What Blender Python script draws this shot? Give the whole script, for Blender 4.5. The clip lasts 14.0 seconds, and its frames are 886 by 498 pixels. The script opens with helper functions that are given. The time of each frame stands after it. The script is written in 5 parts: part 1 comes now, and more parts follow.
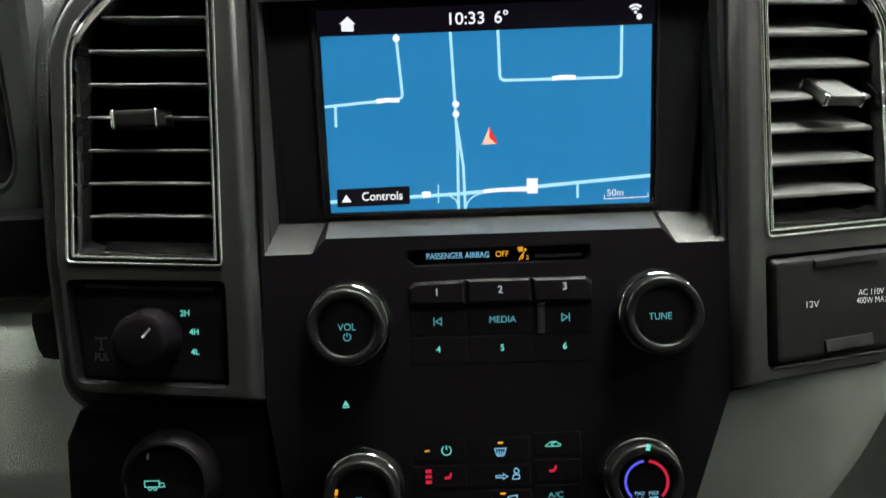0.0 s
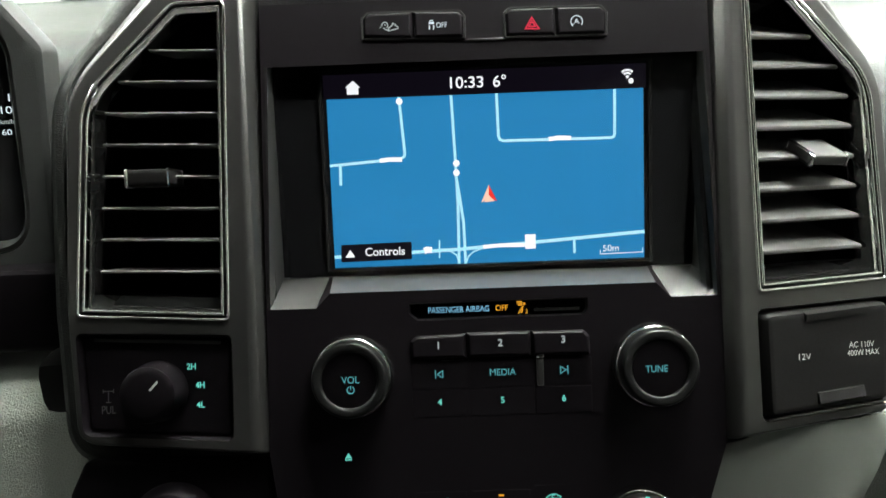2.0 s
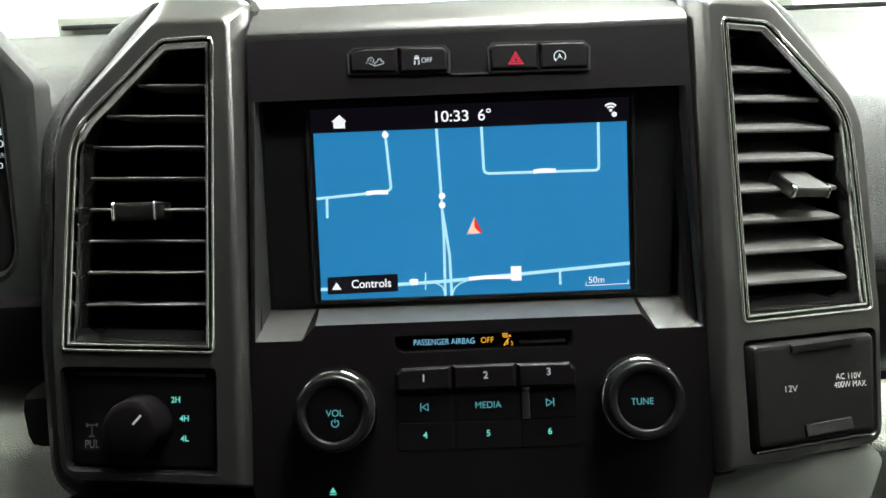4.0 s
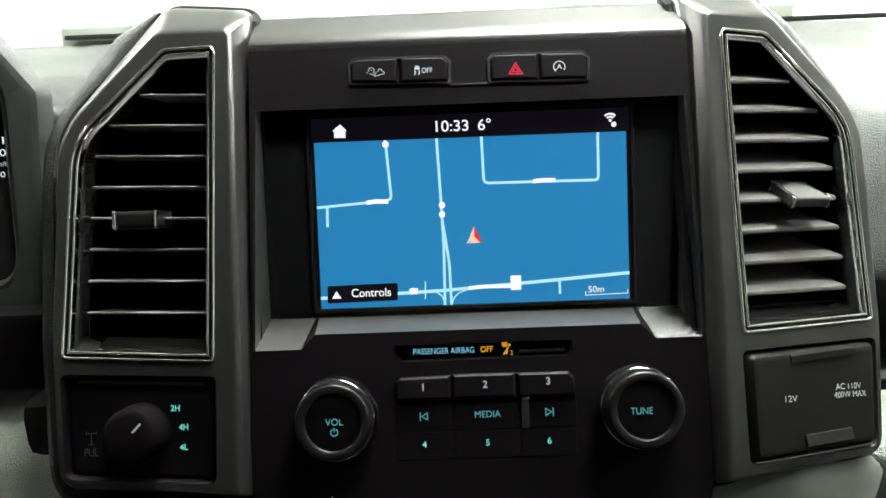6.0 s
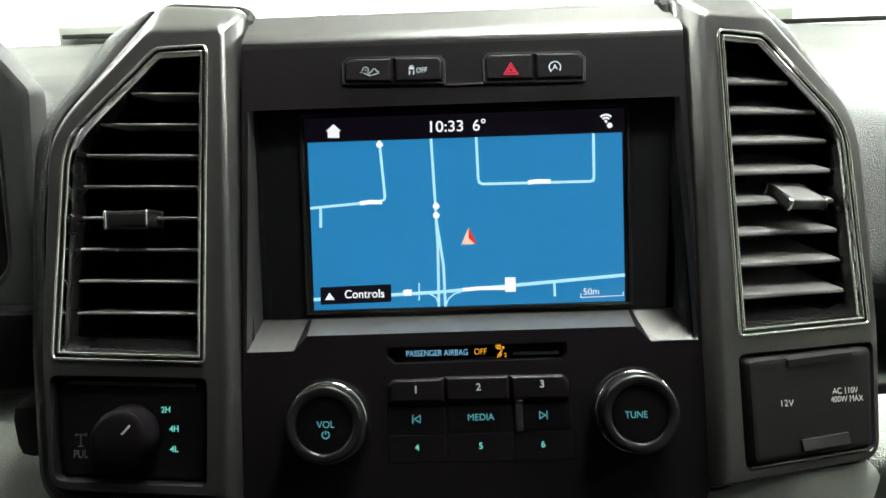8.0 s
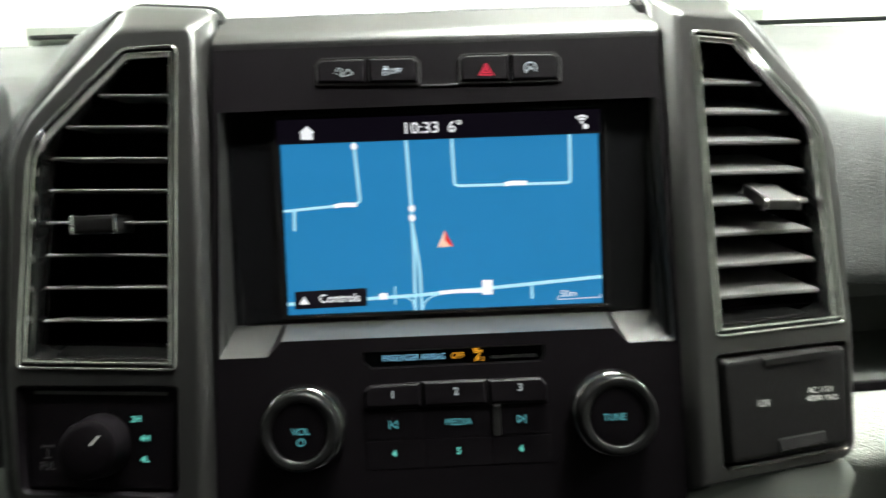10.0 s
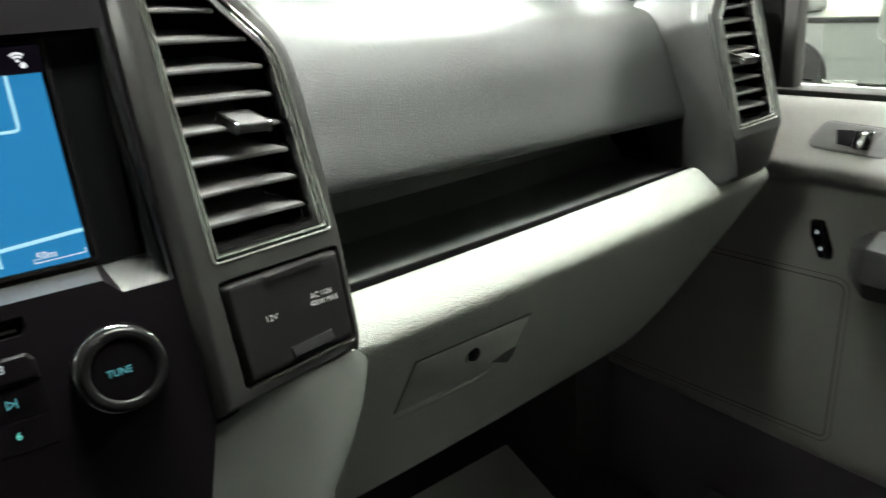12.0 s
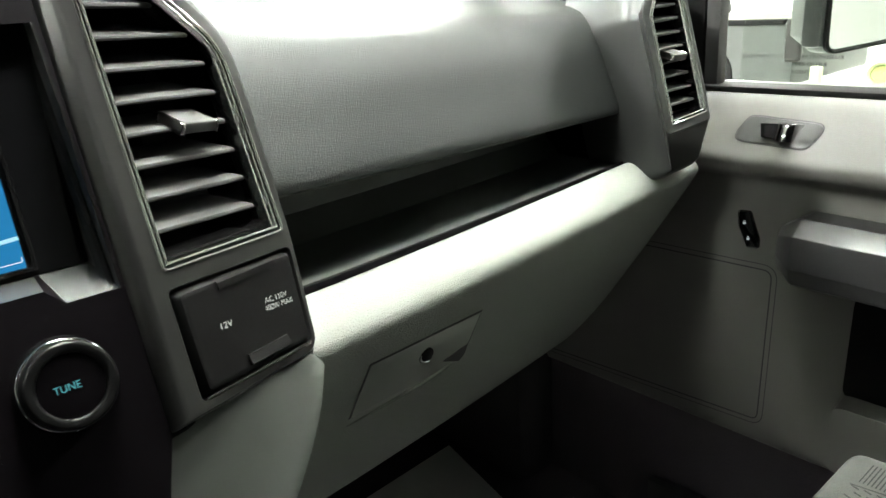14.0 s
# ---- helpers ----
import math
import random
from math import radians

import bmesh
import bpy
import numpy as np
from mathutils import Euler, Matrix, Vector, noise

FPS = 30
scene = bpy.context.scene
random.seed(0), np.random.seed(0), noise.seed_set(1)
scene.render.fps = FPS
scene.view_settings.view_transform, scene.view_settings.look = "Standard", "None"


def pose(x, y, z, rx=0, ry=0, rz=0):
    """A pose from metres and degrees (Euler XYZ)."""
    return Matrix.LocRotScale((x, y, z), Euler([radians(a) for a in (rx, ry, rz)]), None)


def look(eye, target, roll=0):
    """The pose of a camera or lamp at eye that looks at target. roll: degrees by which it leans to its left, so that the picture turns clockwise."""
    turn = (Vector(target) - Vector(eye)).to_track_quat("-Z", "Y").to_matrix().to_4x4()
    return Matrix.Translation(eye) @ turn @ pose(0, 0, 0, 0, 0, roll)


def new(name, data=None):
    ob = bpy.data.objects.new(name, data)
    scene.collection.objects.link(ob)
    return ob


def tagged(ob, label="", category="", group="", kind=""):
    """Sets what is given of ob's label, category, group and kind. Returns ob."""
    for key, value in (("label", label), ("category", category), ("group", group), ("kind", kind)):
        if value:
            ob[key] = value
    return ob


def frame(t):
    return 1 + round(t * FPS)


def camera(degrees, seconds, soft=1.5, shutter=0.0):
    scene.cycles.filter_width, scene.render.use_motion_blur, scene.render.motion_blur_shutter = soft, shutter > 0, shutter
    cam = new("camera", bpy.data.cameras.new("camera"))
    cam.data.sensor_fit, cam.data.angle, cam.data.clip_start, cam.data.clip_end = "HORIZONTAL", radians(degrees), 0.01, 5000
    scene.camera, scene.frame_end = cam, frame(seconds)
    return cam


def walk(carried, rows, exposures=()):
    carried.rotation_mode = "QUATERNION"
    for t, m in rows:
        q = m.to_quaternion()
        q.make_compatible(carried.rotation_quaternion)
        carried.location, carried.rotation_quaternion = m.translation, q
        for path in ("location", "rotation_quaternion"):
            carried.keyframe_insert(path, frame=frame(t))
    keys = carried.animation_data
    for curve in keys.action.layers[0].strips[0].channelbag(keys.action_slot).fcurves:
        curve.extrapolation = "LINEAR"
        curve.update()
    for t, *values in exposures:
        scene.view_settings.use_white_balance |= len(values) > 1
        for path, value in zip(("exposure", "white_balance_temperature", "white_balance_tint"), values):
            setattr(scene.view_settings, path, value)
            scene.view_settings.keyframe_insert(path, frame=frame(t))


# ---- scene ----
# The frame of the display (x right, y into the dashboard, z up the glass) and of the panel round it.
STACK = pose(0, 0, 1.35, -11, 0, 0)
FACE = STACK @ pose(0, -0.02, 0, -8.53, 0, 0)
POD = {1: FACE @ pose(0.125, 0, 0, 0, 0, 14), -1: FACE @ pose(-0.125, 0, 0, 0, 0, 0)}

# ---- camera ----
cam = camera(62.0, 14.0, 1.5, 0.9)
PATH = [
    (0.0, (-0.018, -0.401, 0.003), (-0.059, 1.568, -0.347), -2.1),
    (0.5, (-0.018, -0.402, 0.004), (-0.052, 1.574, -0.302), -2.1),
    (1.0, (-0.019, -0.407, 0.006), (-0.051, 1.575, -0.266), -2.1),
    (1.5, (-0.019, -0.407, 0.007), (-0.047, 1.577, -0.244), -2.2),
    (2.0, (-0.02, -0.412, 0.008), (-0.048, 1.576, -0.212), -2.1),
    (2.5, (-0.019, -0.412, 0.008), (-0.043, 1.579, -0.183), -2.1),
    (3.0, (-0.018, -0.416, 0.008), (-0.042, 1.578, -0.157), -2.1),
    (3.5, (-0.013, -0.413, 0.009), (-0.038, 1.582, -0.141), -2.2),
    (6.0, (-0.011, -0.414, 0.009), (-0.04, 1.582, -0.105), -2.1),
    (6.5, (-0.011, -0.414, 0.009), (-0.043, 1.583, -0.102), -2.0),
    (7.0, (-0.01, -0.413, 0.009), (-0.043, 1.584, -0.101), -1.9),
    (9.5, (-0.006, -0.407, 0.008), (-0.033, 1.59, -0.1), -1.8),
    (10.0, (-0.007, -0.406, 0.009), (0.025, 1.59, -0.099), -2.2),
    (10.5, (0.024, -0.425, 0.001), (0.381, 1.538, -0.134), -4.1),
    (11.0, (0.048, -0.419, -0.003), (0.754, 1.436, -0.245), -7.2),
    (11.5, (0.042, -0.413, -0.008), (0.969, 1.334, -0.306), -9.4),
    (12.0, (0.035, -0.413, -0.01), (1.095, 1.249, -0.35), -10.3),
    (12.5, (0.037, -0.407, -0.011), (1.178, 1.196, -0.365), -10.8),
    (13.0, (0.039, -0.407, -0.012), (1.22, 1.167, -0.371), -11.1),
    (13.5, (0.035, -0.403, -0.012), (1.24, 1.151, -0.375), -11.2),
    (14.0, (0.023, -0.398, -0.011), (1.243, 1.144, -0.378), -11.2),
]
walk(cam, [(t, STACK @ look(eye, aim, roll)) for t, eye, aim, roll in PATH])

# ---- light ----
world = bpy.data.worlds.new("hall_air")
scene.world = world
world.use_nodes = True
world.node_tree.nodes["Background"].inputs[0].default_value = (0.8, 0.85, 0.8, 1)
world.node_tree.nodes["Background"].inputs[1].default_value = 0.02
LAMP = 298.0


# ---- materials ----
def material(name, color, rough=0.5, metal=0.0, grain=0.0, grain_size=0.001, mottle=0.06, mottle_size=0.08, spec=0.5, leather=False, coat=0.0):
    m = bpy.data.materials.new(name)
    m.use_nodes = True
    nt, b = m.node_tree, m.node_tree.nodes["Principled BSDF"]
    b.inputs["Metallic"].default_value = metal
    b.inputs["Specular IOR Level"].default_value = spec
    b.inputs["Coat Weight"].default_value = coat
    co = nt.nodes.new("ShaderNodeTexCoord")
    big, fine = nt.nodes.new("ShaderNodeTexNoise"), nt.nodes.new("ShaderNodeTexNoise")
    big.inputs["Scale"].default_value, big.inputs["Detail"].default_value = 1 / mottle_size, 4
    fine.inputs["Scale"].default_value, fine.inputs["Detail"].default_value = 1 / grain_size, 2
    nt.links.new(co.outputs["Object"], big.inputs["Vector"])
    nt.links.new(co.outputs["Object"], fine.inputs["Vector"])
    mix = nt.nodes.new("ShaderNodeMix")
    mix.data_type = "RGBA"
    mix.inputs["A"].default_value = (*[c * (1 - mottle) for c in color], 1)
    mix.inputs["B"].default_value = (*[min(1, c * (1 + mottle)) for c in color], 1)
    nt.links.new(big.outputs["Fac"], mix.inputs["Factor"])
    nt.links.new(mix.outputs["Result"], b.inputs["Base Color"])
    rr = nt.nodes.new("ShaderNodeMapRange")
    rr.inputs["To Min"].default_value, rr.inputs["To Max"].default_value = max(0.02, rough * 0.85), min(1, rough * 1.15)
    nt.links.new(big.outputs["Fac"], rr.inputs["Value"])
    nt.links.new(rr.outputs["Result"], b.inputs["Roughness"])
    if grain:
        bump = nt.nodes.new("ShaderNodeBump")
        bump.inputs["Strength"].default_value, bump.inputs["Distance"].default_value = grain, grain_size * 0.3
        if leather:
            v = nt.nodes.new("ShaderNodeTexVoronoi")
            v.feature = "DISTANCE_TO_EDGE"
            v.inputs["Scale"].default_value = 1 / grain_size
            bend = nt.nodes.new("ShaderNodeMix")
            bend.data_type = "VECTOR"
            bend.inputs["Factor"].default_value = 0.002
            nt.links.new(co.outputs["Object"], bend.inputs["A"])
            nt.links.new(fine.outputs["Color"], bend.inputs["B"])
            nt.links.new(bend.outputs["Result"], v.inputs["Vector"])
            ramp = nt.nodes.new("ShaderNodeMapRange")
            ramp.inputs["From Max"].default_value = 0.25
            nt.links.new(v.outputs["Distance"], ramp.inputs["Value"])
            nt.links.new(ramp.outputs["Result"], bump.inputs["Height"])
        else:
            nt.links.new(fine.outputs["Fac"], bump.inputs["Height"])
        nt.links.new(bump.outputs["Normal"], b.inputs["Normal"])
    return m


def glow(name, color, strength=1.0):
    m = bpy.data.materials.new(name)
    m.use_nodes = True
    b = m.node_tree.nodes["Principled BSDF"]
    b.inputs["Base Color"].default_value = (*[c * 0.08 for c in color], 1)
    b.inputs["Roughness"].default_value = 0.4
    b.inputs["Specular IOR Level"].default_value = 0.15
    b.inputs["Emission Color"].default_value = (*color, 1)
    b.inputs["Emission Strength"].default_value = strength
    return m


def clear_glass(name, tint=(1, 1, 1), gloss=0.06):
    m = bpy.data.materials.new(name)
    m.use_nodes = True
    nt = m.node_tree
    nt.nodes.clear()
    out, mix = nt.nodes.new("ShaderNodeOutputMaterial"), nt.nodes.new("ShaderNodeMixShader")
    see, shine = nt.nodes.new("ShaderNodeBsdfTransparent"), nt.nodes.new("ShaderNodeBsdfGlossy")
    see.inputs[0].default_value = (*tint, 1)
    shine.inputs["Roughness"].default_value = 0.02
    mix.inputs[0].default_value = gloss
    nt.links.new(see.outputs[0], mix.inputs[1])
    nt.links.new(shine.outputs[0], mix.inputs[2])
    nt.links.new(mix.outputs[0], out.inputs[0])
    return m


BLACK = material("black_moulded_plastic", (0.0036, 0.0029, 0.0036), 0.42, grain=0.1, grain_size=0.0006, spec=0.06)
SHELF = material("satin_black_shelf", (0.075, 0.082, 0.076), 0.42, grain=0.1, grain_size=0.0008)
GLOSS = material("glossy_black_plastic", (0.006, 0.006, 0.006), 0.22, spec=0.6)
DARK = material("dark_grained_plastic", (0.0060, 0.0057, 0.0057), 0.45, grain=0.12, grain_size=0.0008, spec=0.11)
VOID = material("unlit_black_plastic", (0.035, 0.031, 0.035), 0.7)
PAD = material("grained_dash_skin", (0.0068, 0.0079, 0.0071), 0.42, spec=0.37, grain=0.4, grain_size=0.0018, leather=True)
HOOD_SKIN = material("black_hood_skin", (0.012, 0.0127, 0.0122), 0.5, spec=0.3, grain=0.25, grain_size=0.0012, leather=True)
ROLL = material("black_grained_dash_skin", (0.007, 0.0073, 0.007), 0.42, spec=0.16, grain=0.9, grain_size=0.0014, leather=True)
SATIN = material("satin_graphite_trim", (0.052, 0.051, 0.050), 0.32, metal=0.8, spec=0.4, grain=0.05, grain_size=0.0004, mottle=0.04)
SILVER = material("satin_silver_trim", (0.20, 0.20, 0.197), 0.25, metal=0.8, grain=0.05, grain_size=0.0004, mottle=0.03)
DARK_CHROME = material("dark_chrome", (0.26, 0.26, 0.26), 0.10, metal=1.0, mottle=0.02)
CHROME = material("bright_chrome", (0.85, 0.85, 0.85), 0.05, metal=1.0, mottle=0.02)
COLLAR = material("satin_black_collar", (0.006, 0.006, 0.006), 0.33, spec=0.18)
KNOB_CHROME = material("smoked_chrome", (0.15, 0.15, 0.15), 0.06, metal=1.0, mottle=0.02)
LIP_GLOSS = material("piano_black_lip", (0.004, 0.004, 0.004), 0.06, spec=0.45)
SLAT = material("grey_vane_plastic", (0.064, 0.063, 0.062), 0.6, spec=0.2)
ARM = material("dark_satin_armrest", (0.020, 0.020, 0.020), 0.32, spec=0.45, grain=0.1, grain_size=0.0006)
POD_GREY = material("dark_grey_pod_plastic", (0.030, 0.031, 0.030), 0.32, spec=0.6, grain=0.1, grain_size=0.0006)
CHEEK_GREY = material("graphite_cheek_paint", (0.025, 0.025, 0.024), 0.4, metal=0.3)
PLATE_GREY = material("mid_grey_plastic", (0.042, 0.042, 0.0405), 0.42, grain=0.1, grain_size=0.0006)
GREY = material("light_grey_moulded_plastic", (0.175, 0.187, 0.165), 0.42, spec=0.55, grain=0.75, grain_size=0.0018, leather=True, mottle=0.04)
TRIM_GREY = material("satin_grey_side_trim", (0.095, 0.102, 0.092), 0.4, grain=0.08, grain_size=0.0008, mottle=0.04)
GREY_SMOOTH = material("smooth_grey_plastic", (0.15, 0.16, 0.14), 0.42, grain=0.1, grain_size=0.0008, mottle=0.04)
DOOR_SKIN = material("warm_grey_door_skin", (0.128, 0.126, 0.115), 0.5, grain=0.25, grain_size=0.0014, mottle=0.05)
CARPET = material("black_carpet", (0.050, 0.042, 0.050), 0.95, grain=0.8, grain_size=0.003)
PAPER = material("pale_paper_mat", (0.75, 0.76, 0.72), 0.85, grain=0.2, grain_size=0.01)
LINER = material("dark_grey_headliner", (0.03, 0.03, 0.029), 0.9, grain=0.4, grain_size=0.003)
FABRIC = material("light_grey_seat_fabric", (0.045, 0.048, 0.044), 0.9, grain=0.7, grain_size=0.0015)
FABRIC_MARK = material("dark_seat_stitch", (0.006, 0.006, 0.006), 0.9, grain=0.5, grain_size=0.001)
RUBBER = material("black_rubber", (0.008, 0.008, 0.008), 0.7, spec=0.1, grain=0.2)
SCREEN_GLASS = material("black_screen_glass", (0.004, 0.004, 0.0045), 0.14, spec=0.3)
WALL_WHITE = material("white_hall_wall", (0.5, 0.51, 0.48), 0.7, grain=0.1, grain_size=0.01)
CEILING_PAINT = material("white_hall_ceiling", (0.65, 0.65, 0.63), 0.8)
LIME_SIGN = material("lime_sign_paint", (0.5, 0.8, 0.1), 0.5)
FLOOR_TILE = material("pale_floor_tile", (0.42, 0.43, 0.40), 0.25, mottle=0.06, mottle_size=0.6)
CAR_GREY = material("dark_grey_car_paint", (0.055, 0.06, 0.058), 0.3, metal=0.3, coat=0.5)
MIRROR_SHELL = material("grey_mirror_plastic", (0.07, 0.078, 0.074), 0.4, grain=0.1, grain_size=0.001)
YELLOW = material("pale_yellow_paint", (0.46, 0.45, 0.20), 0.5)
LIME = material("pale_green_plastic", (0.42, 0.47, 0.25), 0.4)
MIRROR = material("mirror_silvering", (0.85, 0.87, 0.86), 0.02, metal=1.0, mottle=0.01)
PRINT = material("pale_print", (0.42, 0.42, 0.41), 0.6)
PRINT_DIM = material("dim_print", (0.05, 0.05, 0.05), 0.6)
PRINT_DARK = material("dark_print", (0.03, 0.03, 0.03), 0.6)
MINT = glow("mint_backlight", (0.16, 0.72, 0.6), 0.9)
MINT_LOW = glow("blue_green_backlight", (0.13, 0.5, 0.55), 0.7)
WHITE_LIT = glow("white_backlight", (0.75, 0.85, 0.9), 0.9)
PALE_LIT = glow("pale_backlight", (0.55, 0.62, 0.62), 0.7)
ICE = glow("ice_blue_backlight", (0.25, 0.6, 0.85), 0.9)
AMBER = glow("amber_backlight", (0.95, 0.42, 0.03), 0.9)
RED_LIT = glow("red_backlight", (0.7, 0.02, 0.06), 0.8)
BLUE_LIT = glow("blue_backlight", (0.12, 0.12, 0.9), 1.0)
MAP_BLUE = glow("map_blue", (0.018, 0.205, 0.45), 1.0)
MAP_ROAD = glow("map_road", (0.42, 0.8, 0.95), 1.0)
MAP_WHITE = glow("map_white", (0.95, 0.97, 1.0), 1.0)
MAP_BAR = glow("display_black", (0.004, 0.003, 0.006), 1.0)
MAP_RED = glow("map_red", (0.75, 0.03, 0.02), 1.0)
MAP_PEACH = glow("map_peach", (0.95, 0.6, 0.45), 1.0)
LAMP_MAT = glow("lamp_diffuser", (0.97, 1.0, 0.935), LAMP)
TINT_GLASS = clear_glass("tinted_glass", (0.46, 0.47, 0.46), 0.05)
REAR_GLASS = clear_glass("rear_side_glass", (0.26, 0.265, 0.26), 0.05)
PRIVACY_GLASS = clear_glass("privacy_glass", (0.10, 0.10, 0.10), 0.05)
COVER_GLASS = clear_glass("display_cover_glass", (1, 1, 1), 0.04)
WIN_GLASS = clear_glass("window_glass", (0.95, 0.97, 0.95), 0.05)
WIND_GLASS = clear_glass("windshield_glass", (0.95, 0.97, 0.95), 0.03)


# ---- mesh building ----
def mesh_of(bm, name, mat, sharp=32):
    bmesh.ops.remove_doubles(bm, verts=bm.verts, dist=1e-6)
    bmesh.ops.recalc_face_normals(bm, faces=bm.faces)
    me = bpy.data.meshes.new(name)
    bm.to_mesh(me)
    bm.free()
    me.materials.append(mat)
    for p in me.polygons:
        p.use_smooth = True
    me.set_sharp_from_angle(angle=radians(sharp))
    return me


def thing(name, m, label, category, group="", kind=""):
    ob = new(name)
    ob.empty_display_size = 0.02
    ob.matrix_world = m
    return tagged(ob, label, category, group, kind)


def solid(name, bm, mat, label="", category="", group="", kind="", m=None, sharp=32):
    ob = new(name, mesh_of(bm, name, mat, sharp))
    if m is not None:
        ob.matrix_world = m
    return tagged(ob, label, category, group, kind)


def part(name, bm, mat, parent, label="", at=None, sharp=32):
    ob = new(name, bm if isinstance(bm, bpy.types.Mesh) else mesh_of(bm, name, mat, sharp))
    ob.parent = parent
    if at is not None:
        ob.matrix_basis = at
    return tagged(ob, label)


def loft(loops, cap0=True, cap1=True, ring=True):
    """Quads between loops of equal length."""
    bm = bmesh.new()
    rows = [[bm.verts.new(p) for p in loop] for loop in loops]
    n = len(rows[0])
    for a, b in zip(rows, rows[1:]):
        for i in range(n if ring else n - 1):
            j = (i + 1) % n
            bm.faces.new((a[i], a[j], b[j], b[i]))
    if cap0:
        bm.faces.new(rows[0])
    if cap1:
        bm.faces.new(rows[-1])
    return bm


def join(*bms):
    out = bmesh.new()
    for b in bms:
        me = bpy.data.meshes.new("piece")
        b.to_mesh(me)
        b.free()
        out.from_mesh(me)
        bpy.data.meshes.remove(me)
    return out


def rounded(pts, radius, n=5):
    """A polygon with its corners rounded; radius: one number or one for each corner."""
    out, k = [], len(pts)
    rs = radius if isinstance(radius, (list, tuple)) else [radius] * k
    for i, p in enumerate(pts):
        a, p, c = Vector(pts[i - 1]), Vector(p), Vector(pts[(i + 1) % k])
        u, v = (a - p), (c - p)
        lu, lv = u.length, v.length
        u, v = u / lu, v / lv
        half = math.acos(max(-1, min(1, u.dot(v)))) / 2
        if rs[i] <= 0 or half > radians(89.8):
            out += [tuple(p)] * (1 if rs[i] <= 0 else 1)
            continue
        d = min(rs[i] / math.tan(half), lu * 0.48, lv * 0.48)
        s, e = p + u * d, p + v * d
        for q in range(n + 1):
            t = q / n
            out.append(tuple(s * (1 - t) ** 2 + p * 2 * t * (1 - t) + e * t * t))
    return out


def inset(pts, d):
    """The polygon moved inwards by d (outwards for a negative d); corners tighter than d close to a point."""
    area = sum(p[0] * q[1] - q[0] * p[1] for p, q in zip(pts, pts[1:] + pts[:1]))
    s, out, k = (1 if area > 0 else -1), [], len(pts)
    for i in range(k):
        a, p, c = Vector(pts[i - 1]), Vector(pts[i]), Vector(pts[(i + 1) % k])
        u, v = (p - a).normalized(), (c - p).normalized()
        n1, n2 = Vector((-u.y, u.x)) * s, Vector((-v.y, v.x)) * s
        n = (n1 + n2)
        n = n.normalized() if n.length > 1e-6 else n1
        out.append(p + n * d / max(0.5, n.dot(n1)))
    turned = [(out[(i + 1) % k] - out[i]).dot(Vector(pts[(i + 1) % k]) - Vector(pts[i])) < 0 for i in range(k)]
    if any(turned) and not all(turned):
        start = next(i for i in range(k) if not turned[i])
        i = 0
        while i < k:
            e = (start + i) % k
            if not turned[e]:
                i += 1
                continue
            run = []
            while turned[(start + i) % k]:
                run.append((start + i) % k)
                i += 1
            first, last = run[0], (run[-1] + 1) % k
            p, r = out[first], out[last]
            u = p - out[first - 1] if not turned[first - 1] else Vector((1, 0))
            v = out[(last + 1) % k] - r
            den = u.x * v.y - u.y * v.x
            mid = p + u * (((r.x - p.x) * v.y - (r.y - p.y) * v.x) / den) if abs(den) > 1e-12 else (p + r) / 2
            if (mid - p).length > 3 * abs(d):
                mid = (p + r) / 2
            for q in run + [last]:
                out[q] = mid.copy()
    return [tuple(p) for p in out]


def flat(pts, y, side=1):
    return [(side * u, y, v) for u, v in pts]


def prism(pts, y0, y1, bevel=0.0008, side=1):
    """An outline in x and z, from its front y0 back to y1, with a rounded front edge."""
    b = min(bevel, abs(y1 - y0) * 0.5)
    return loft([flat(inset(pts, b + 0.0004), y0, side), flat(inset(pts, b), y0, side), flat(inset(pts, b * 0.3), y0 + b * 0.3, side), flat(pts, y0 + b, side), flat(pts, y1, side)])


def sheet(outlines, y, side=1):
    """A flat plate at y inside the first outline, with the others as holes."""
    bm = bmesh.new()
    edges = []
    for pts in outlines:
        pts = [p for i, p in enumerate(pts) if math.hypot(p[0] - pts[i - 1][0], p[1] - pts[i - 1][1]) > 1e-7]
        dense = []
        for (a, b), (c, d) in zip(pts, pts[1:] + pts[:1]):
            n = max(1, int(math.hypot(c - a, d - b) / 0.006)) if len(pts) > 12 else 1
            dense += [(a + (c - a) * i / n, b + (d - b) * i / n) for i in range(n)]
        pts = dense
        vs = [bm.verts.new(p) for p in flat(pts, y, side)]
        edges += [bm.edges.new((vs[i - 1], vs[i])) for i in range(len(vs))]
    bmesh.ops.triangle_fill(bm, use_beauty=True, use_dissolve=False, edges=edges)
    return bm


def wall(rings, side=1):
    """Walls through (outline, y) rings."""
    return loft([flat(p, y, side) for p, y in rings], False, False)


def box_bm(x0, x1, y0, y1, z0, z1, bevel=0.0, seg=2):
    bm = bmesh.new()
    bmesh.ops.create_cube(bm, size=1)
    for v in bm.verts:
        v.co = ((x0 + x1) / 2 + v.co.x * (x1 - x0), (y0 + y1) / 2 + v.co.y * (y1 - y0), (z0 + z1) / 2 + v.co.z * (z1 - z0))
    if bevel:
        bmesh.ops.bevel(bm, geom=list(bm.edges), offset=bevel, segments=seg, affect="EDGES", profile=0.6)
    return bm


def lathe(profile, n=64, cap0=True, cap1=True):
    """A profile of (radius, y) turned about the y axis."""
    return loft([[(r * math.cos(2 * math.pi * i / n), y, r * math.sin(2 * math.pi * i / n)) for i in range(n)] for r, y in profile], cap0, cap1)


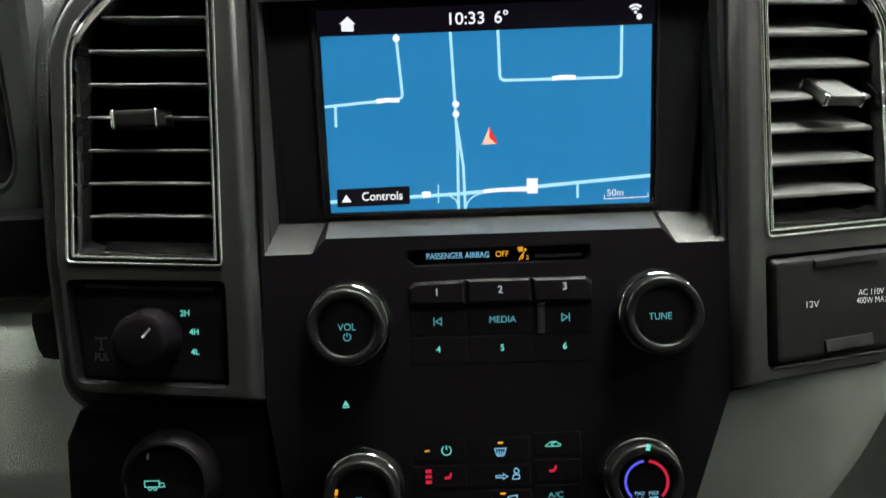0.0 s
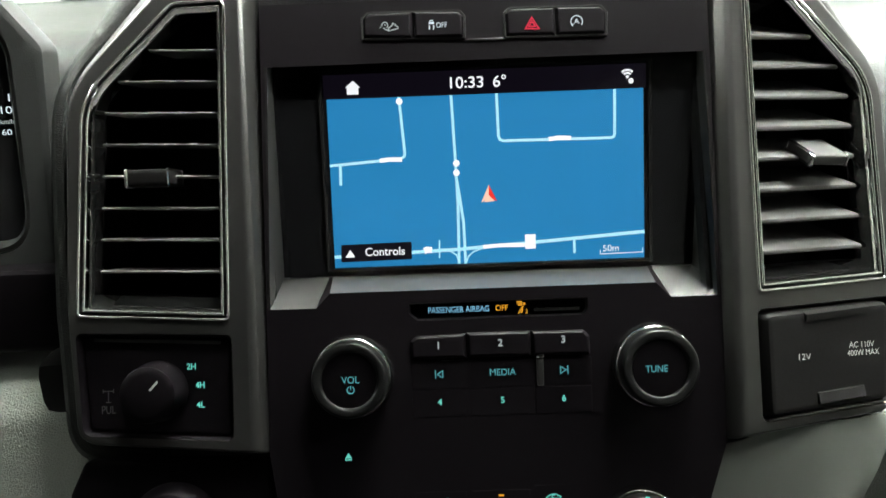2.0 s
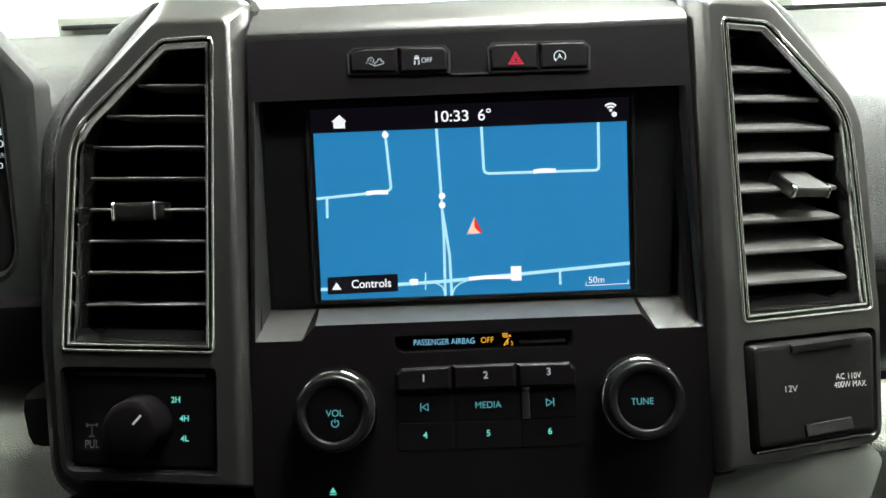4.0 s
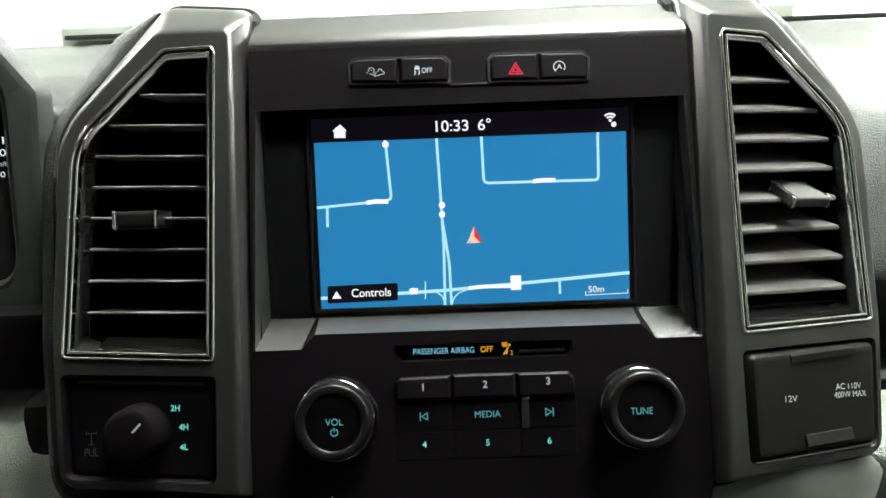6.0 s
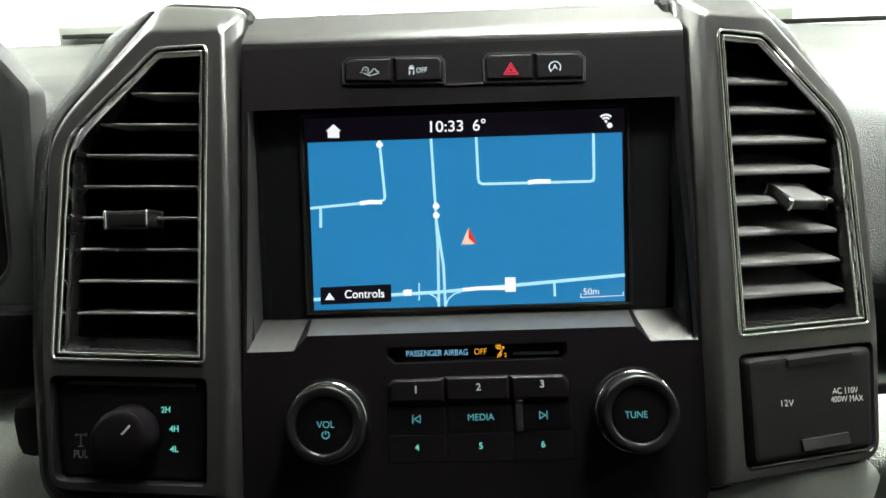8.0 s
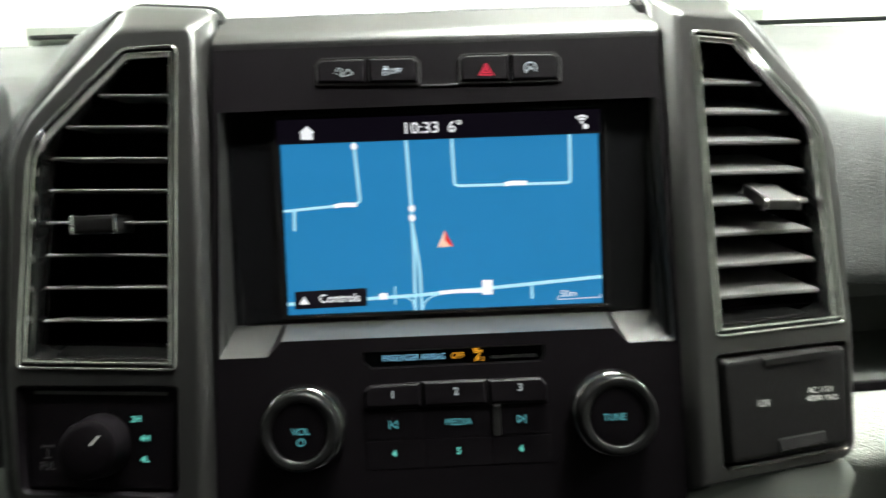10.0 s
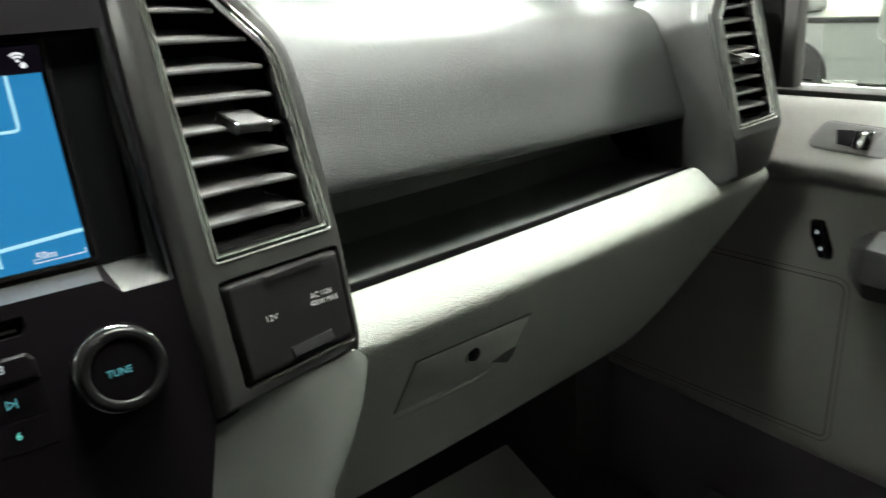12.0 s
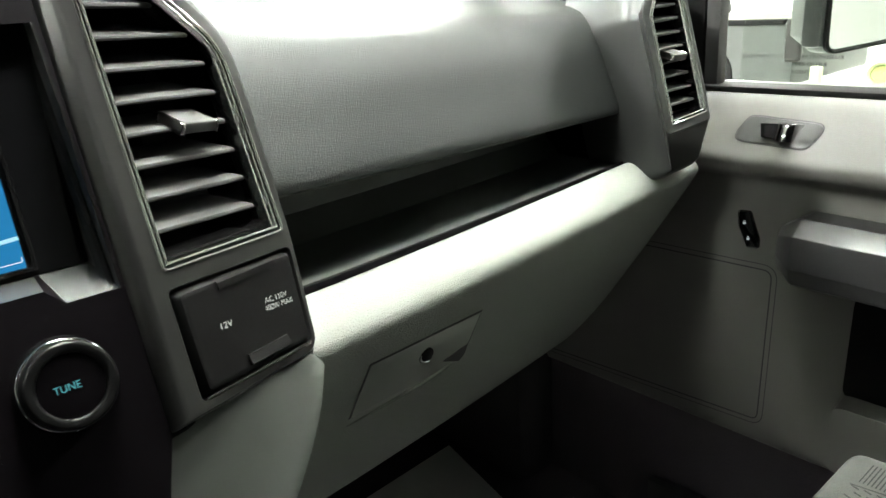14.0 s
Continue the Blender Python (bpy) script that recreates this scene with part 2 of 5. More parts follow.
def along_x(profile, xs, cap=True, bend=None):
    """A closed profile of (y, z) drawn along x; bend(x, y, z) moves the points."""
    f = bend or (lambda x, y, z: (x, y, z))
    return loft([[f(x, y, z) for y, z in profile] for x in xs], cap, cap)


def stroke(lines, width, y=0.0):
    """Flat ribbons along polylines in x and z."""
    bm = bmesh.new()
    for k, pts in enumerate(lines):
        closed = pts[0] == pts[-1]
        ps = [Vector(p) for p in (pts[:-1] if closed else pts)]
        n = len(ps)
        a, b = [], []
        for i, p in enumerate(ps):
            q0 = ps[i - 1] if (closed or i) else p
            q1 = ps[(i + 1) % n] if (closed or i < n - 1) else p
            u = (p - q0).normalized() if (p - q0).length else (q1 - p).normalized()
            v = (q1 - p).normalized() if (q1 - p).length else u
            t = (u + v).normalized()
            nn = Vector((-t.y, t.x)) * (width / 2 / max(0.5, t.dot(u)))
            a.append(bm.verts.new((p.x + nn.x, y, p.y + nn.y)))
            b.append(bm.verts.new((p.x - nn.x, y, p.y - nn.y)))
        for i in range(n if closed else n - 1):
            j = (i + 1) % n
            bm.faces.new((a[i], a[j], b[j], b[i]))
    return bm


def plate(polys, y=0.0):
    bm = bmesh.new()
    for pts in polys:
        bm.faces.new([bm.verts.new((u, y, v)) for u, v in pts])
    return bm


def arc(cx, cz, r, a0, a1, n=20):
    return [(cx + r * math.cos(radians(a0 + (a1 - a0) * i / n)), cz + r * math.sin(radians(a0 + (a1 - a0) * i / n))) for i in range(n + 1)]


def rect(x0, x1, z0, z1):
    return [(x0, z0), (x1, z0), (x1, z1), (x0, z1)]


def lettering(name, text, x, z, height, mat, parent, y=0.0, width=None, align="CENTER", bold=0.0, label=""):
    """Words in the built-in font, upright in x and z, as a mesh."""
    cu = bpy.data.curves.new(name, "FONT")
    cu.body, cu.align_x, cu.align_y, cu.size, cu.offset = text, align, "CENTER", height / 0.7, bold
    tmp = bpy.data.objects.new(name, cu)
    scene.collection.objects.link(tmp)
    me = bpy.data.meshes.new_from_object(tmp.evaluated_get(bpy.context.evaluated_depsgraph_get()))
    bpy.data.objects.remove(tmp)
    bpy.data.curves.remove(cu)
    w = max(v.co.x for v in me.vertices) - min(v.co.x for v in me.vertices)
    k = width / w if width else 1.0
    for v in me.vertices:
        v.co = (x + v.co.x * k, y, z + v.co.y)
    me.materials.clear()
    me.materials.append(mat)
    ob = new(name, me)
    ob.parent = parent
    return tagged(ob, label)


# ---- the hall ----
def shell(name, bm, mat, label):
    return solid(name, bm, mat, label, kind="structure")


shell("ground", box_bm(-8, 13, -10, 9, -0.1, 0), FLOOR_TILE, "pale polished tile floor of a white hall")
shell("wall_north", box_bm(-8, 13, 9, 9.2, 0, 4.6), WALL_WHITE, "plain white painted hall wall")
shell("wall_south", box_bm(-8, 13, -10.2, -10, 0, 4.6), WALL_WHITE, "plain white painted hall wall")
shell("wall_east", box_bm(13, 13.2, -10, 9, 0, 4.6), WALL_WHITE, "plain white painted hall wall")
shell("wall_west", box_bm(-8.2, -8, -10, 9, 0, 4.6), WALL_WHITE, "plain white painted hall wall")
shell("ceiling", box_bm(-8, 13, -10, 9, 4.6, 4.7), CEILING_PAINT, "unseen white hall ceiling carrying the added light fittings")


def ceiling_light(x, y, wide, deep):
    ob = thing("ceiling_light", pose(x, y, 4.6), "unseen ceiling light added to light the cab", "light fitting", "ceiling lights of the hall")
    part("housing", box_bm(-wide - 0.05, wide + 0.05, -deep - 0.05, deep + 0.05, -0.08, 0, 0.01), WALL_WHITE, ob)
    part("diffuser", box_bm(-wide, wide, -deep, deep, -0.1, -0.082), LAMP_MAT, ob, "glowing frosted diffuser")
    return ob


# Unseen lights, set and sized by where their light falls in the cab.
for x, y, wide, deep in ((1.2, -0.62, 0.6, 0.3), (0.65, 0.75, 0.55, 0.3), (-0.5, 6.8, 0.8, 0.3), (-3.6, 2.6, 0.8, 0.3), (-4.8, -0.6, 0.5, 0.3), (-3.3, -2.4, 0.3, 0.8), (5.0, -0.7, 0.4, 0.3), (0.3, -6.5, 0.5, 0.3), (5.0, 4.6, 0.9, 0.4), (9.5, 4.6, 0.9, 0.4)):
    ceiling_light(x, y, wide, deep)

# ---- the cab ----
CAB_FLOOR = 0.66
shell("floor", join(box_bm(-0.86, 0.86, -1.8, 0.62, CAB_FLOOR - 0.06, CAB_FLOOR), box_bm(-0.86, 0.86, 0.56, 0.62, CAB_FLOOR, 1.43)), CARPET, "black carpeted cab floor and toe board")
shell("cab_base", box_bm(-0.9, 0.9, -1.86, 0.62, 0.0, 0.59), DARK, "dark lower body under the cab")
# Unseen lining, coloured dark to keep down bounced light.
shell("cab_roof", box_bm(-0.93, 0.93, -1.88, -0.14, 1.93, 1.98, 0.02), LINER, "unseen cab roof lining, darkened to cut bounced light")
shell("cab_wall", join(box_bm(-0.86, 0.86, -1.86, -1.8, 0.6, 1.38), box_bm(-0.86, -0.62, -1.86, -1.8, 1.38, 1.84), box_bm(0.62, 0.86, -1.86, -1.8, 1.38, 1.84), box_bm(-0.86, 0.86, -1.86, -1.8, 1.84, 1.98)), CARPET, "dark rear cab wall round the rear window")
# Unseen rear window, opened for reflections, tinted against too much fill.
shell("window_3", box_bm(-0.62, 0.62, -1.834, -1.828, 1.38, 1.84), PRIVACY_GLASS, "unseen rear window, tinted to limit light from behind")
shell("side_wall", join(box_bm(-0.9, -0.84, -1.8, 0.62, 0.6, 1.30), box_bm(-0.9, -0.84, -1.06, -0.90, 1.30, 1.95), box_bm(-0.9, -0.84, -1.8, -1.68, 1.30, 1.95), box_bm(-0.9, -0.84, -1.68, -1.06, 1.84, 1.95), box_bm(-0.9, -0.80, -0.90, -0.14, 1.88, 1.95), box_bm(0.84, 0.9, -1.8, -0.97, 0.6, 1.34), box_bm(0.84, 0.9, -1.10, -0.97, 1.34, 1.95), box_bm(0.84, 0.9, -1.8, -1.68, 1.34, 1.95), box_bm(0.84, 0.9, -1.68, -1.10, 1.84, 1.95)), DARK, "sides of the cab with window openings")
shell("trim", join(*[loft([[(s * 0.83 + dx, 0.60 + dy, 1.42) for dx, dy in ((-0.03, -0.04), (0.03, -0.04), (0.03, 0.04), (-0.03, 0.04))], [(s * 0.77 + dx, -0.15 + dy, 1.95) for dx, dy in ((-0.03, -0.05), (0.03, -0.05), (0.03, 0.05), (-0.03, 0.05))]]) for s in (-1, 1)]), DARK, "dark windshield pillar trims")
ws = solid("window_1", loft([[(-0.8, 0.60, 1.42), (0.8, 0.60, 1.42), (0.8, 0.607, 1.427), (-0.8, 0.607, 1.427)], [(-0.74, -0.14, 1.945), (0.74, -0.14, 1.945), (0.74, -0.133, 1.952), (-0.74, -0.133, 1.952)]]), WIND_GLASS, "clear raked windshield", kind="structure")
ws.visible_shadow = False

# Unseen; the tint holds back light from the driver side.
shell("window_2", box_bm(-0.872, -0.868, -0.90, 0.30, 1.30, 1.88), TINT_GLASS, "unseen driver side window, tinted to hold back light")

# Unseen rear side windows, added for the chrome to reflect.
shell("window_4", box_bm(-0.872, -0.868, -1.68, -1.06, 1.30, 1.84), REAR_GLASS, "unseen tinted rear side window added for reflections")
shell("window_5", box_bm(0.868, 0.872, -1.68, -1.10, 1.34, 1.84), REAR_GLASS, "unseen tinted rear side window added for reflections")

# ---- dashboard pads ----
dash = thing("dashboard", pose(0, 0, 0), "grey and black grained truck dashboard with a storage shelf", "dashboard")


def bow(x, y, z):
    """The dashboard curves away towards its ends."""
    return (x, y + 0.048 * max(0.0, (abs(x) - 0.24) / 0.48) ** 1.2, z)


def span(a, b, n=24):
    return [a + (b - a) * i / n for i in range(n + 1)]


def smooth_profile(pts, n=6):
    """A Catmull-Rom line through points."""
    out = []
    for i in range(len(pts) - 1):
        p0, p1, p2, p3 = (Vector(pts[max(0, min(len(pts) - 1, i + k))]) for k in (-1, 0, 1, 2))
        for q in range(n):
            t = q / n
            out.append(tuple(0.5 * (2 * p1 + (p2 - p0) * t + (2 * p0 - 5 * p1 + 4 * p2 - p3) * t * t + (3 * p1 - p0 - 3 * p2 + p3) * t ** 3)))
    return out + [tuple(pts[-1])]


PAD_LINE = smooth_profile([(0.035, 1.296), (0.026, 1.302), (0.040, 1.336), (0.055, 1.369), (0.076, 1.394), (0.11, 1.407), (0.22, 1.425), (0.36, 1.446), (0.5, 1.470), (0.6, 1.478)])


def pad_bend(x, y, z):
    lift = 0.026 * math.exp(-(x / 0.27) ** 6) * max(0.0, min(1.0, (y - 0.05) / 0.08))
    return bow(x, y, z + lift - 0.014 * max(0.0, min(1.0, (x - 0.24) / 0.46)))


part("upper_pad", along_x(PAD_LINE + [(0.6, 1.40), (0.2, 1.29), (0.09, 1.29)], span(0.15, 0.72, 30), True, pad_bend), PAD, dash, "soft grained upper pad facing the passenger")
part("top_pad", along_x(PAD_LINE[24:] + [(0.6, 1.40), (0.2, 1.36), (0.13, 1.36)], span(-0.8, 0.15, 30), True, pad_bend), PAD, dash, "grained dashboard top running to the windshield")
SHELF_LINE = [(0.03, 1.2965), (0.12, 1.298), (0.135, 1.285), (0.13, 1.252), (0.11, 1.232), (0.024, 1.230), (0.024, 1.222), (0.15, 1.222), (0.15, 1.305), (0.09, 1.305)]
part("shelf", along_x(SHELF_LINE, span(0.16, 0.72, 20), True, bow), SHELF, dash, "open black storage shelf")
# Added block closing the gap that let overhead light onto the door.
part("end_cap", box_bm(0.715, 0.797, 0.10, 0.60, 1.29, 1.405, 0.006), DARK, dash, "dark dashboard end block added to shade the door")
part("shelf_end", box_bm(0.668, 0.74, 0.050, 0.32, 1.212, 1.298, 0.004), BLACK, dash, "black closed end of the shelf")
part("shelf_edge", along_x(rounded([(0.0185, 1.224), (0.0255, 1.224), (0.026, 1.2345), (0.0205, 1.2355)], 0.002, 3), span(0.2, 0.69, 16), True, bow), BLACK, dash, "thin black edge strip")
LIP_LINE = smooth_profile([(0.020, 1.226), (0.016, 1.2310), (0.006, 1.2300), (-0.008, 1.2215), (-0.0165, 1.2140), (-0.0205, 1.2060), (-0.0190, 1.1960), (-0.0140, 1.180)], 5)


def lip_bend(x, y, z):
    t = max(0.0, (x - 0.24) / 0.5)
    if x > 0.4:
        x = 0.4 + (x - 0.4) * (1 - 0.55 * max(0.0, min(1.0, (1.205 - z) / 0.165)))
    p = bow(x, y, z)
    return (p[0], p[1], p[2] + 0.004 * t)


# The lower grey panel with the glove box.
GLOVE_LINE = smooth_profile([(-0.014, 1.180), (-0.006, 1.155), (0.006, 1.12), (0.022, 1.08), (0.042, 1.05), (0.066, 1.036)], 5)
part("lower_panel", along_x(LIP_LINE + GLOVE_LINE[1:] + [(0.1, 1.06), (0.05, 1.215)], span(0.19, 0.765, 36), True, lip_bend), GREY, dash, "light grey grained lower panel and glove box front")


def glove_y(z):
    pts = LIP_LINE + GLOVE_LINE[1:]
    for (y0, z0), (y1, z1) in zip(pts[12:], pts[13:]):
        if z1 <= z <= z0:
            return y0 + (y1 - y0) * (z - z0) / (z1 - z0)
    return 0.0


part("knee_panel", along_x(rounded([(0.06, 1.232), (0.030, 1.230), (0.006, 1.205), (0.0, 1.13), (0.03, 0.98), (0.08, 1.0)], [0.004, 0.015, 0.02, 0.03, 0.02, 0.01], 5), span(-0.8, -0.235, 10)), GREY, dash, "light grey knee panel under the instruments")
part("side_skin", along_x(smooth_profile([(0.20, 1.438), (0.13, 1.432), (0.095, 1.424), (0.078, 1.410), (0.071, 1.388), (0.068, 1.34), (0.068, 1.25)], 4) + [(0.2, 1.25)], span(-0.33, -0.215, 6)), ROLL, dash, "black grained skin between hood and vent pillar")
part("column_shroud", along_x(rounded([(0.02, 1.30), (0.08, 1.30), (0.08, 1.24), (0.02, 1.245)], 0.006, 3), span(-0.75, -0.22, 4)), BLACK, dash, "dark gap under the instruments")
part("column_block", box_bm(-0.274, -0.236, -0.006, 0.04, 1.214, 1.250, 0.010), DARK, dash, "dark steering column cover")
for x0, x1, z0, g0, g1, gz in ((0.415, 0.74, 1.4765, 0.379, 0.437, 1.4915), (-0.50, -0.36, 1.4885, -0.512, -0.372, 1.4985)):
    part("cowl_strip", box_bm(x0, x1, 0.575, 0.59, z0 - 0.006, z0, 0.0015), RUBBER, dash, "black strip along the windshield base")
    part("defrost_lip", box_bm(g0, g1, 0.592, 0.60, gz - 0.04, gz, 0.002), GREY_SMOOTH, dash, "pale grey cowl lip")

# ---- centre stack ----
stack = thing("center_stack", FACE, "black centre stack with satin graphite side pillars", "centre stack")
PANEL = [(-0.1205, 0.1035), (-0.1205, -0.141), (-0.112, -0.2), (-0.098, -0.3), (0.092, -0.3), (0.1, -0.2), (0.1205, -0.139), (0.1205, 0.1035)]
OPEN = [(-0.117, 0.066), (-0.1185, -0.0645), (-0.094, -0.0645), (-0.0865, -0.0568), (0.0865, -0.0568), (0.094, -0.0645), (0.1185, -0.0645), (0.117, 0.066)]
INNER = [(-0.116, 0.070), (-0.116, -0.048), (-0.0905, -0.048), (-0.0885, -0.048), (0.0885, -0.048), (0.0905, -0.048), (0.116, -0.048), (0.116, 0.070)]
SLOT = [(-0.0448, -0.0635), (-0.0448, -0.069), (-0.0405, -0.0728), (0.0475, -0.0722), (0.05, -0.0695), (0.05, -0.0632)]
HOLES = [rounded(SLOT, 0.001, 2)]


def screen_y(z):
    return 0.0202 - 0.15 * z


FY = 0.003
part("face_panel", join(sheet([PANEL, OPEN] + HOLES, FY), wall([(PANEL, FY), (PANEL, FY + 0.03)]), wall([(HOLES[0], FY), (inset(HOLES[0], 0.0008), FY + 0.004)])), BLACK, stack, "matt black moulded front panel")
walls = bmesh.new()
ring_o, ring_i = [(u, FY, v) for u, v in OPEN], [(u, screen_y(v), v) for u, v in INNER]
for i in (2, 4, 7):
    j = (i + 1) % 8
    walls.faces.new([walls.verts.new(p) for p in (ring_o[i], ring_o[j], ring_i[j], ring_i[i])])
part("recess_wall", walls, BLACK, stack, "dark walls of the display recess")
for i in (0, 6):
    a, b, c, d = (Vector(p) for p in (ring_o[i], ring_o[i + 1], ring_i[i + 1], ring_i[i]))
    out = Vector((0.0012 if i == 6 else -0.0012, 0, 0))
    part("recess_cheek", loft([[a, b, c, d], [a + out, b + out, c + out, d + out]]), CHEEK_GREY, stack, "graphite side wall of the display recess")


def ledge(i):
    a, b, c, d = (Vector(p) for p in (ring_o[i], ring_o[i + 1], ring_i[i + 1], ring_i[i]))
    up = (b - a).cross(d - a).normalized()
    up = up if up.z > 0 else -up
    lo = [p - up * 0.003 for p in (a, b, c, d)]
    return loft([lo, [a + up * 0.0002, b + up * 0.0002, c + up * 0.0002, d + up * 0.0002]])


# Same trim: left toned darker for shade, right brighter for its reflection.
part("corner_ledge", ledge(1), CHEEK_GREY, stack, "satin sloping corner ledge, toned dark for its shade")
part("corner_ledge", ledge(5), SILVER, stack, "satin sloping corner ledge, toned silver for its sheen")
part("center_ledge", ledge(3), POD_GREY, stack, "graphite sloping ledge below the display")
CROWN = [(FY, 0.1033), (0.0045, 0.1065), (0.010, 0.1125), (0.022, 0.1258), (0.024, 0.1250), (0.024, 0.10), (FY, 0.10)]
part("crown", along_x(CROWN, span(-0.1205, 0.1205, 2)), SATIN, stack, "satin strip along the top edge")
part("crown_gap", box_bm(-0.1205, 0.1205, 0.0242, 0.030, 0.118, 0.1275, 0.0005, 1), VOID, stack, "dark joint behind the top strip")
part("slot_back", sheet([inset(HOLES[0], 0.0004)], FY + 0.0038), SCREEN_GLASS, stack, "glossy black indicator slot")
part("slot_line", box_bm(0.022, 0.046, FY + 0.0028, FY + 0.0036, -0.0698, -0.0683), SATIN, stack)
lettering("indicator_text", "PASSENGER AIRBAG", -0.0183, -0.0677, 0.0031, ICE, stack, FY + 0.003, 0.0325)
lettering("indicator_text", "OFF", 0.0047, -0.0676, 0.0031, AMBER, stack, FY + 0.003, 0.0066)
part("airbag_icon", join(stroke([[(0.0128, -0.0646), (0.0158, -0.0644)], [(0.0128, -0.0655), (0.0158, -0.0653)], [(0.0134, -0.0663), (0.0158, -0.0662)], [(0.0135, -0.0708), (0.0152, -0.0682), (0.0163, -0.0668)], [(0.0148, -0.0705), (0.0158, -0.069), (0.0152, -0.0682)]], 0.0006, FY + 0.003), plate([arc(0.0168, -0.0657, 0.0007, 0, 330, 8)], FY + 0.003)), AMBER, stack)
lettering("indicator_text", "2", 0.0178, -0.0698, 0.0022, AMBER, stack, FY + 0.003)


def button(name, pts, mat, label, proud=0.0022, group="", category="button"):
    ob = thing(name, FACE, label, category, group)
    if proud > 0.001:
        cap = loft([flat(inset(pts, 0.0022), FY - proud), flat(inset(pts, 0.0016), FY - proud), flat(inset(pts, 0.0012), FY - proud + 0.0002), flat(inset(pts, 0.0002), FY - proud + 0.0014), flat(pts, FY - proud + 0.0018), flat(pts, FY + 0.004)])
    else:
        cap = prism(pts, FY - proud, FY + 0.004, 0.0001)
    part("cap", cap, mat, ob)
    return ob


UP = "switches above the display"
A1 = rounded([(-0.0645, 0.0795), (-0.0378, 0.0782), (-0.0378, 0.0930), (-0.0615, 0.0930), (-0.0645, 0.0902)], [0.002, 0, 0, 0.001, 0.001], 3)
A2 = rounded([(-0.0372, 0.0782), (-0.0105, 0.0780), (-0.0100, 0.0895), (-0.0128, 0.0926), (-0.0372, 0.0930)], [0, 0.002, 0.001, 0.001, 0], 3)
B1 = rounded([(0.0122, 0.0775), (0.0388, 0.0770), (0.0388, 0.0926), (0.0148, 0.0928), (0.0120, 0.0900)], [0.002, 0, 0, 0.001, 0.001], 3)
B2 = rounded([(0.0394, 0.0770), (0.0655, 0.0768), (0.0662, 0.0892), (0.0632, 0.0922), (0.0394, 0.0926)], [0, 0.002, 0.001, 0.001, 0], 3)
for name, outer in (("switch_bezel", [(-0.0655, 0.0785), (-0.0092, 0.0770), (-0.009, 0.09), (-0.0122, 0.0937), (-0.0622, 0.0942), (-0.0656, 0.0908)]), ("switch_bezel", [(0.0110, 0.0766), (0.0665, 0.0758), (0.0672, 0.0896), (0.0638, 0.0933), (0.0142, 0.0940), (0.0109, 0.0905)])):
    o = rounded(outer, 0.0016, 3)
    part(name, wall([(o, FY), (inset(o, 0.0004), FY - 0.0012), (inset(o, 0.0012), FY - 0.0012), (inset(o, 0.0016), FY + 0.001)]), SATIN, stack, "graphite rim round a pair of switches")
part("link_strip", box_bm(-0.0095, 0.0113, FY - 0.0008, FY, 0.0760, 0.0773, 0.0003), SATIN, stack, "thin graphite strip joining the switch rims")
TY = FY - 0.0024
b = button("hill_switch", A1, BLACK, "black hill descent switch with a pale pictogram", group=UP)
part("pictogram", stroke([[(-0.0552, 0.0846), (-0.0544, 0.0846)], arc(-0.0525, 0.0858, 0.0016, -60, 200, 12), [(-0.0527, 0.0862), (-0.0522, 0.0855)], [(-0.0505, 0.0826), (-0.0505, 0.0842), (-0.0488, 0.0852), (-0.0482, 0.0866), (-0.0468, 0.086), (-0.0468, 0.0853), (-0.0455, 0.0847), (-0.0455, 0.0838), (-0.0505, 0.0826)], [(-0.0535, 0.0842), (-0.0505, 0.0828)]], 0.0005, TY), PALE_LIT, b)
b = button("traction_switch", A2, BLACK, "black traction control switch with white lettering", group=UP)
part("pictogram", join(stroke([[(-0.0288, 0.086), (-0.0262, 0.086)], [(-0.0285, 0.0872), (-0.0265, 0.0872)], [(-0.0287, 0.0848), (-0.0285, 0.0836), (-0.0289, 0.0824)], [(-0.0265, 0.0848), (-0.0262, 0.0836), (-0.0267, 0.0824)]], 0.0006, TY), plate([rect(-0.0289, -0.0261, 0.0854, 0.0866)], TY)), WHITE_LIT, b)
lettering("lettering", "OFF", -0.0221, 0.0846, 0.0028, WHITE_LIT, b, TY, 0.0058)
b = button("hazard_switch", B1, BLACK, "black hazard light switch with a red triangle", group=UP)
part("pictogram", stroke([[(0.0226, 0.0809), (0.0298, 0.0807), (0.0262, 0.0869), (0.0226, 0.0809)], [(0.0245, 0.0821), (0.0279, 0.082), (0.0262, 0.0849), (0.0245, 0.0821)]], 0.0008, TY), RED_LIT, b)
b = button("start_stop_switch", B2, BLACK, "black automatic start-stop switch with a ringed letter", group=UP)
part("pictogram", stroke([arc(0.05, 0.0838, 0.0031, -40, 220, 24), [(0.0478, 0.0812), (0.0472, 0.0826), (0.0485, 0.0822)]], 0.0005, TY), WHITE_LIT, b)
lettering("lettering", "A", 0.05, 0.0838, 0.0029, WHITE_LIT, b, TY)

# Radio buttons.
RADIO = "radio buttons below the display"
X0, X1, X2, X3 = -0.0444, -0.0147, 0.0193, 0.0500
ZT, ZB = -0.0800, -0.0930
b1 = button("radio_button", rounded([(X0, ZB), (X1 - 0.0003, ZB), (X1 - 0.0003, ZT), (X0 + 0.003, ZT - 0.0006), (X0, ZT - 0.0035)], [0.0008, 0, 0, 0.001, 0.001], 3), BLACK, "black station button with a white number", 0.0024, RADIO)
lettering("lettering", "1", -0.0297, -0.0861, 0.0037, PALE_LIT, b1, TY - 0.0003, bold=0.0001)
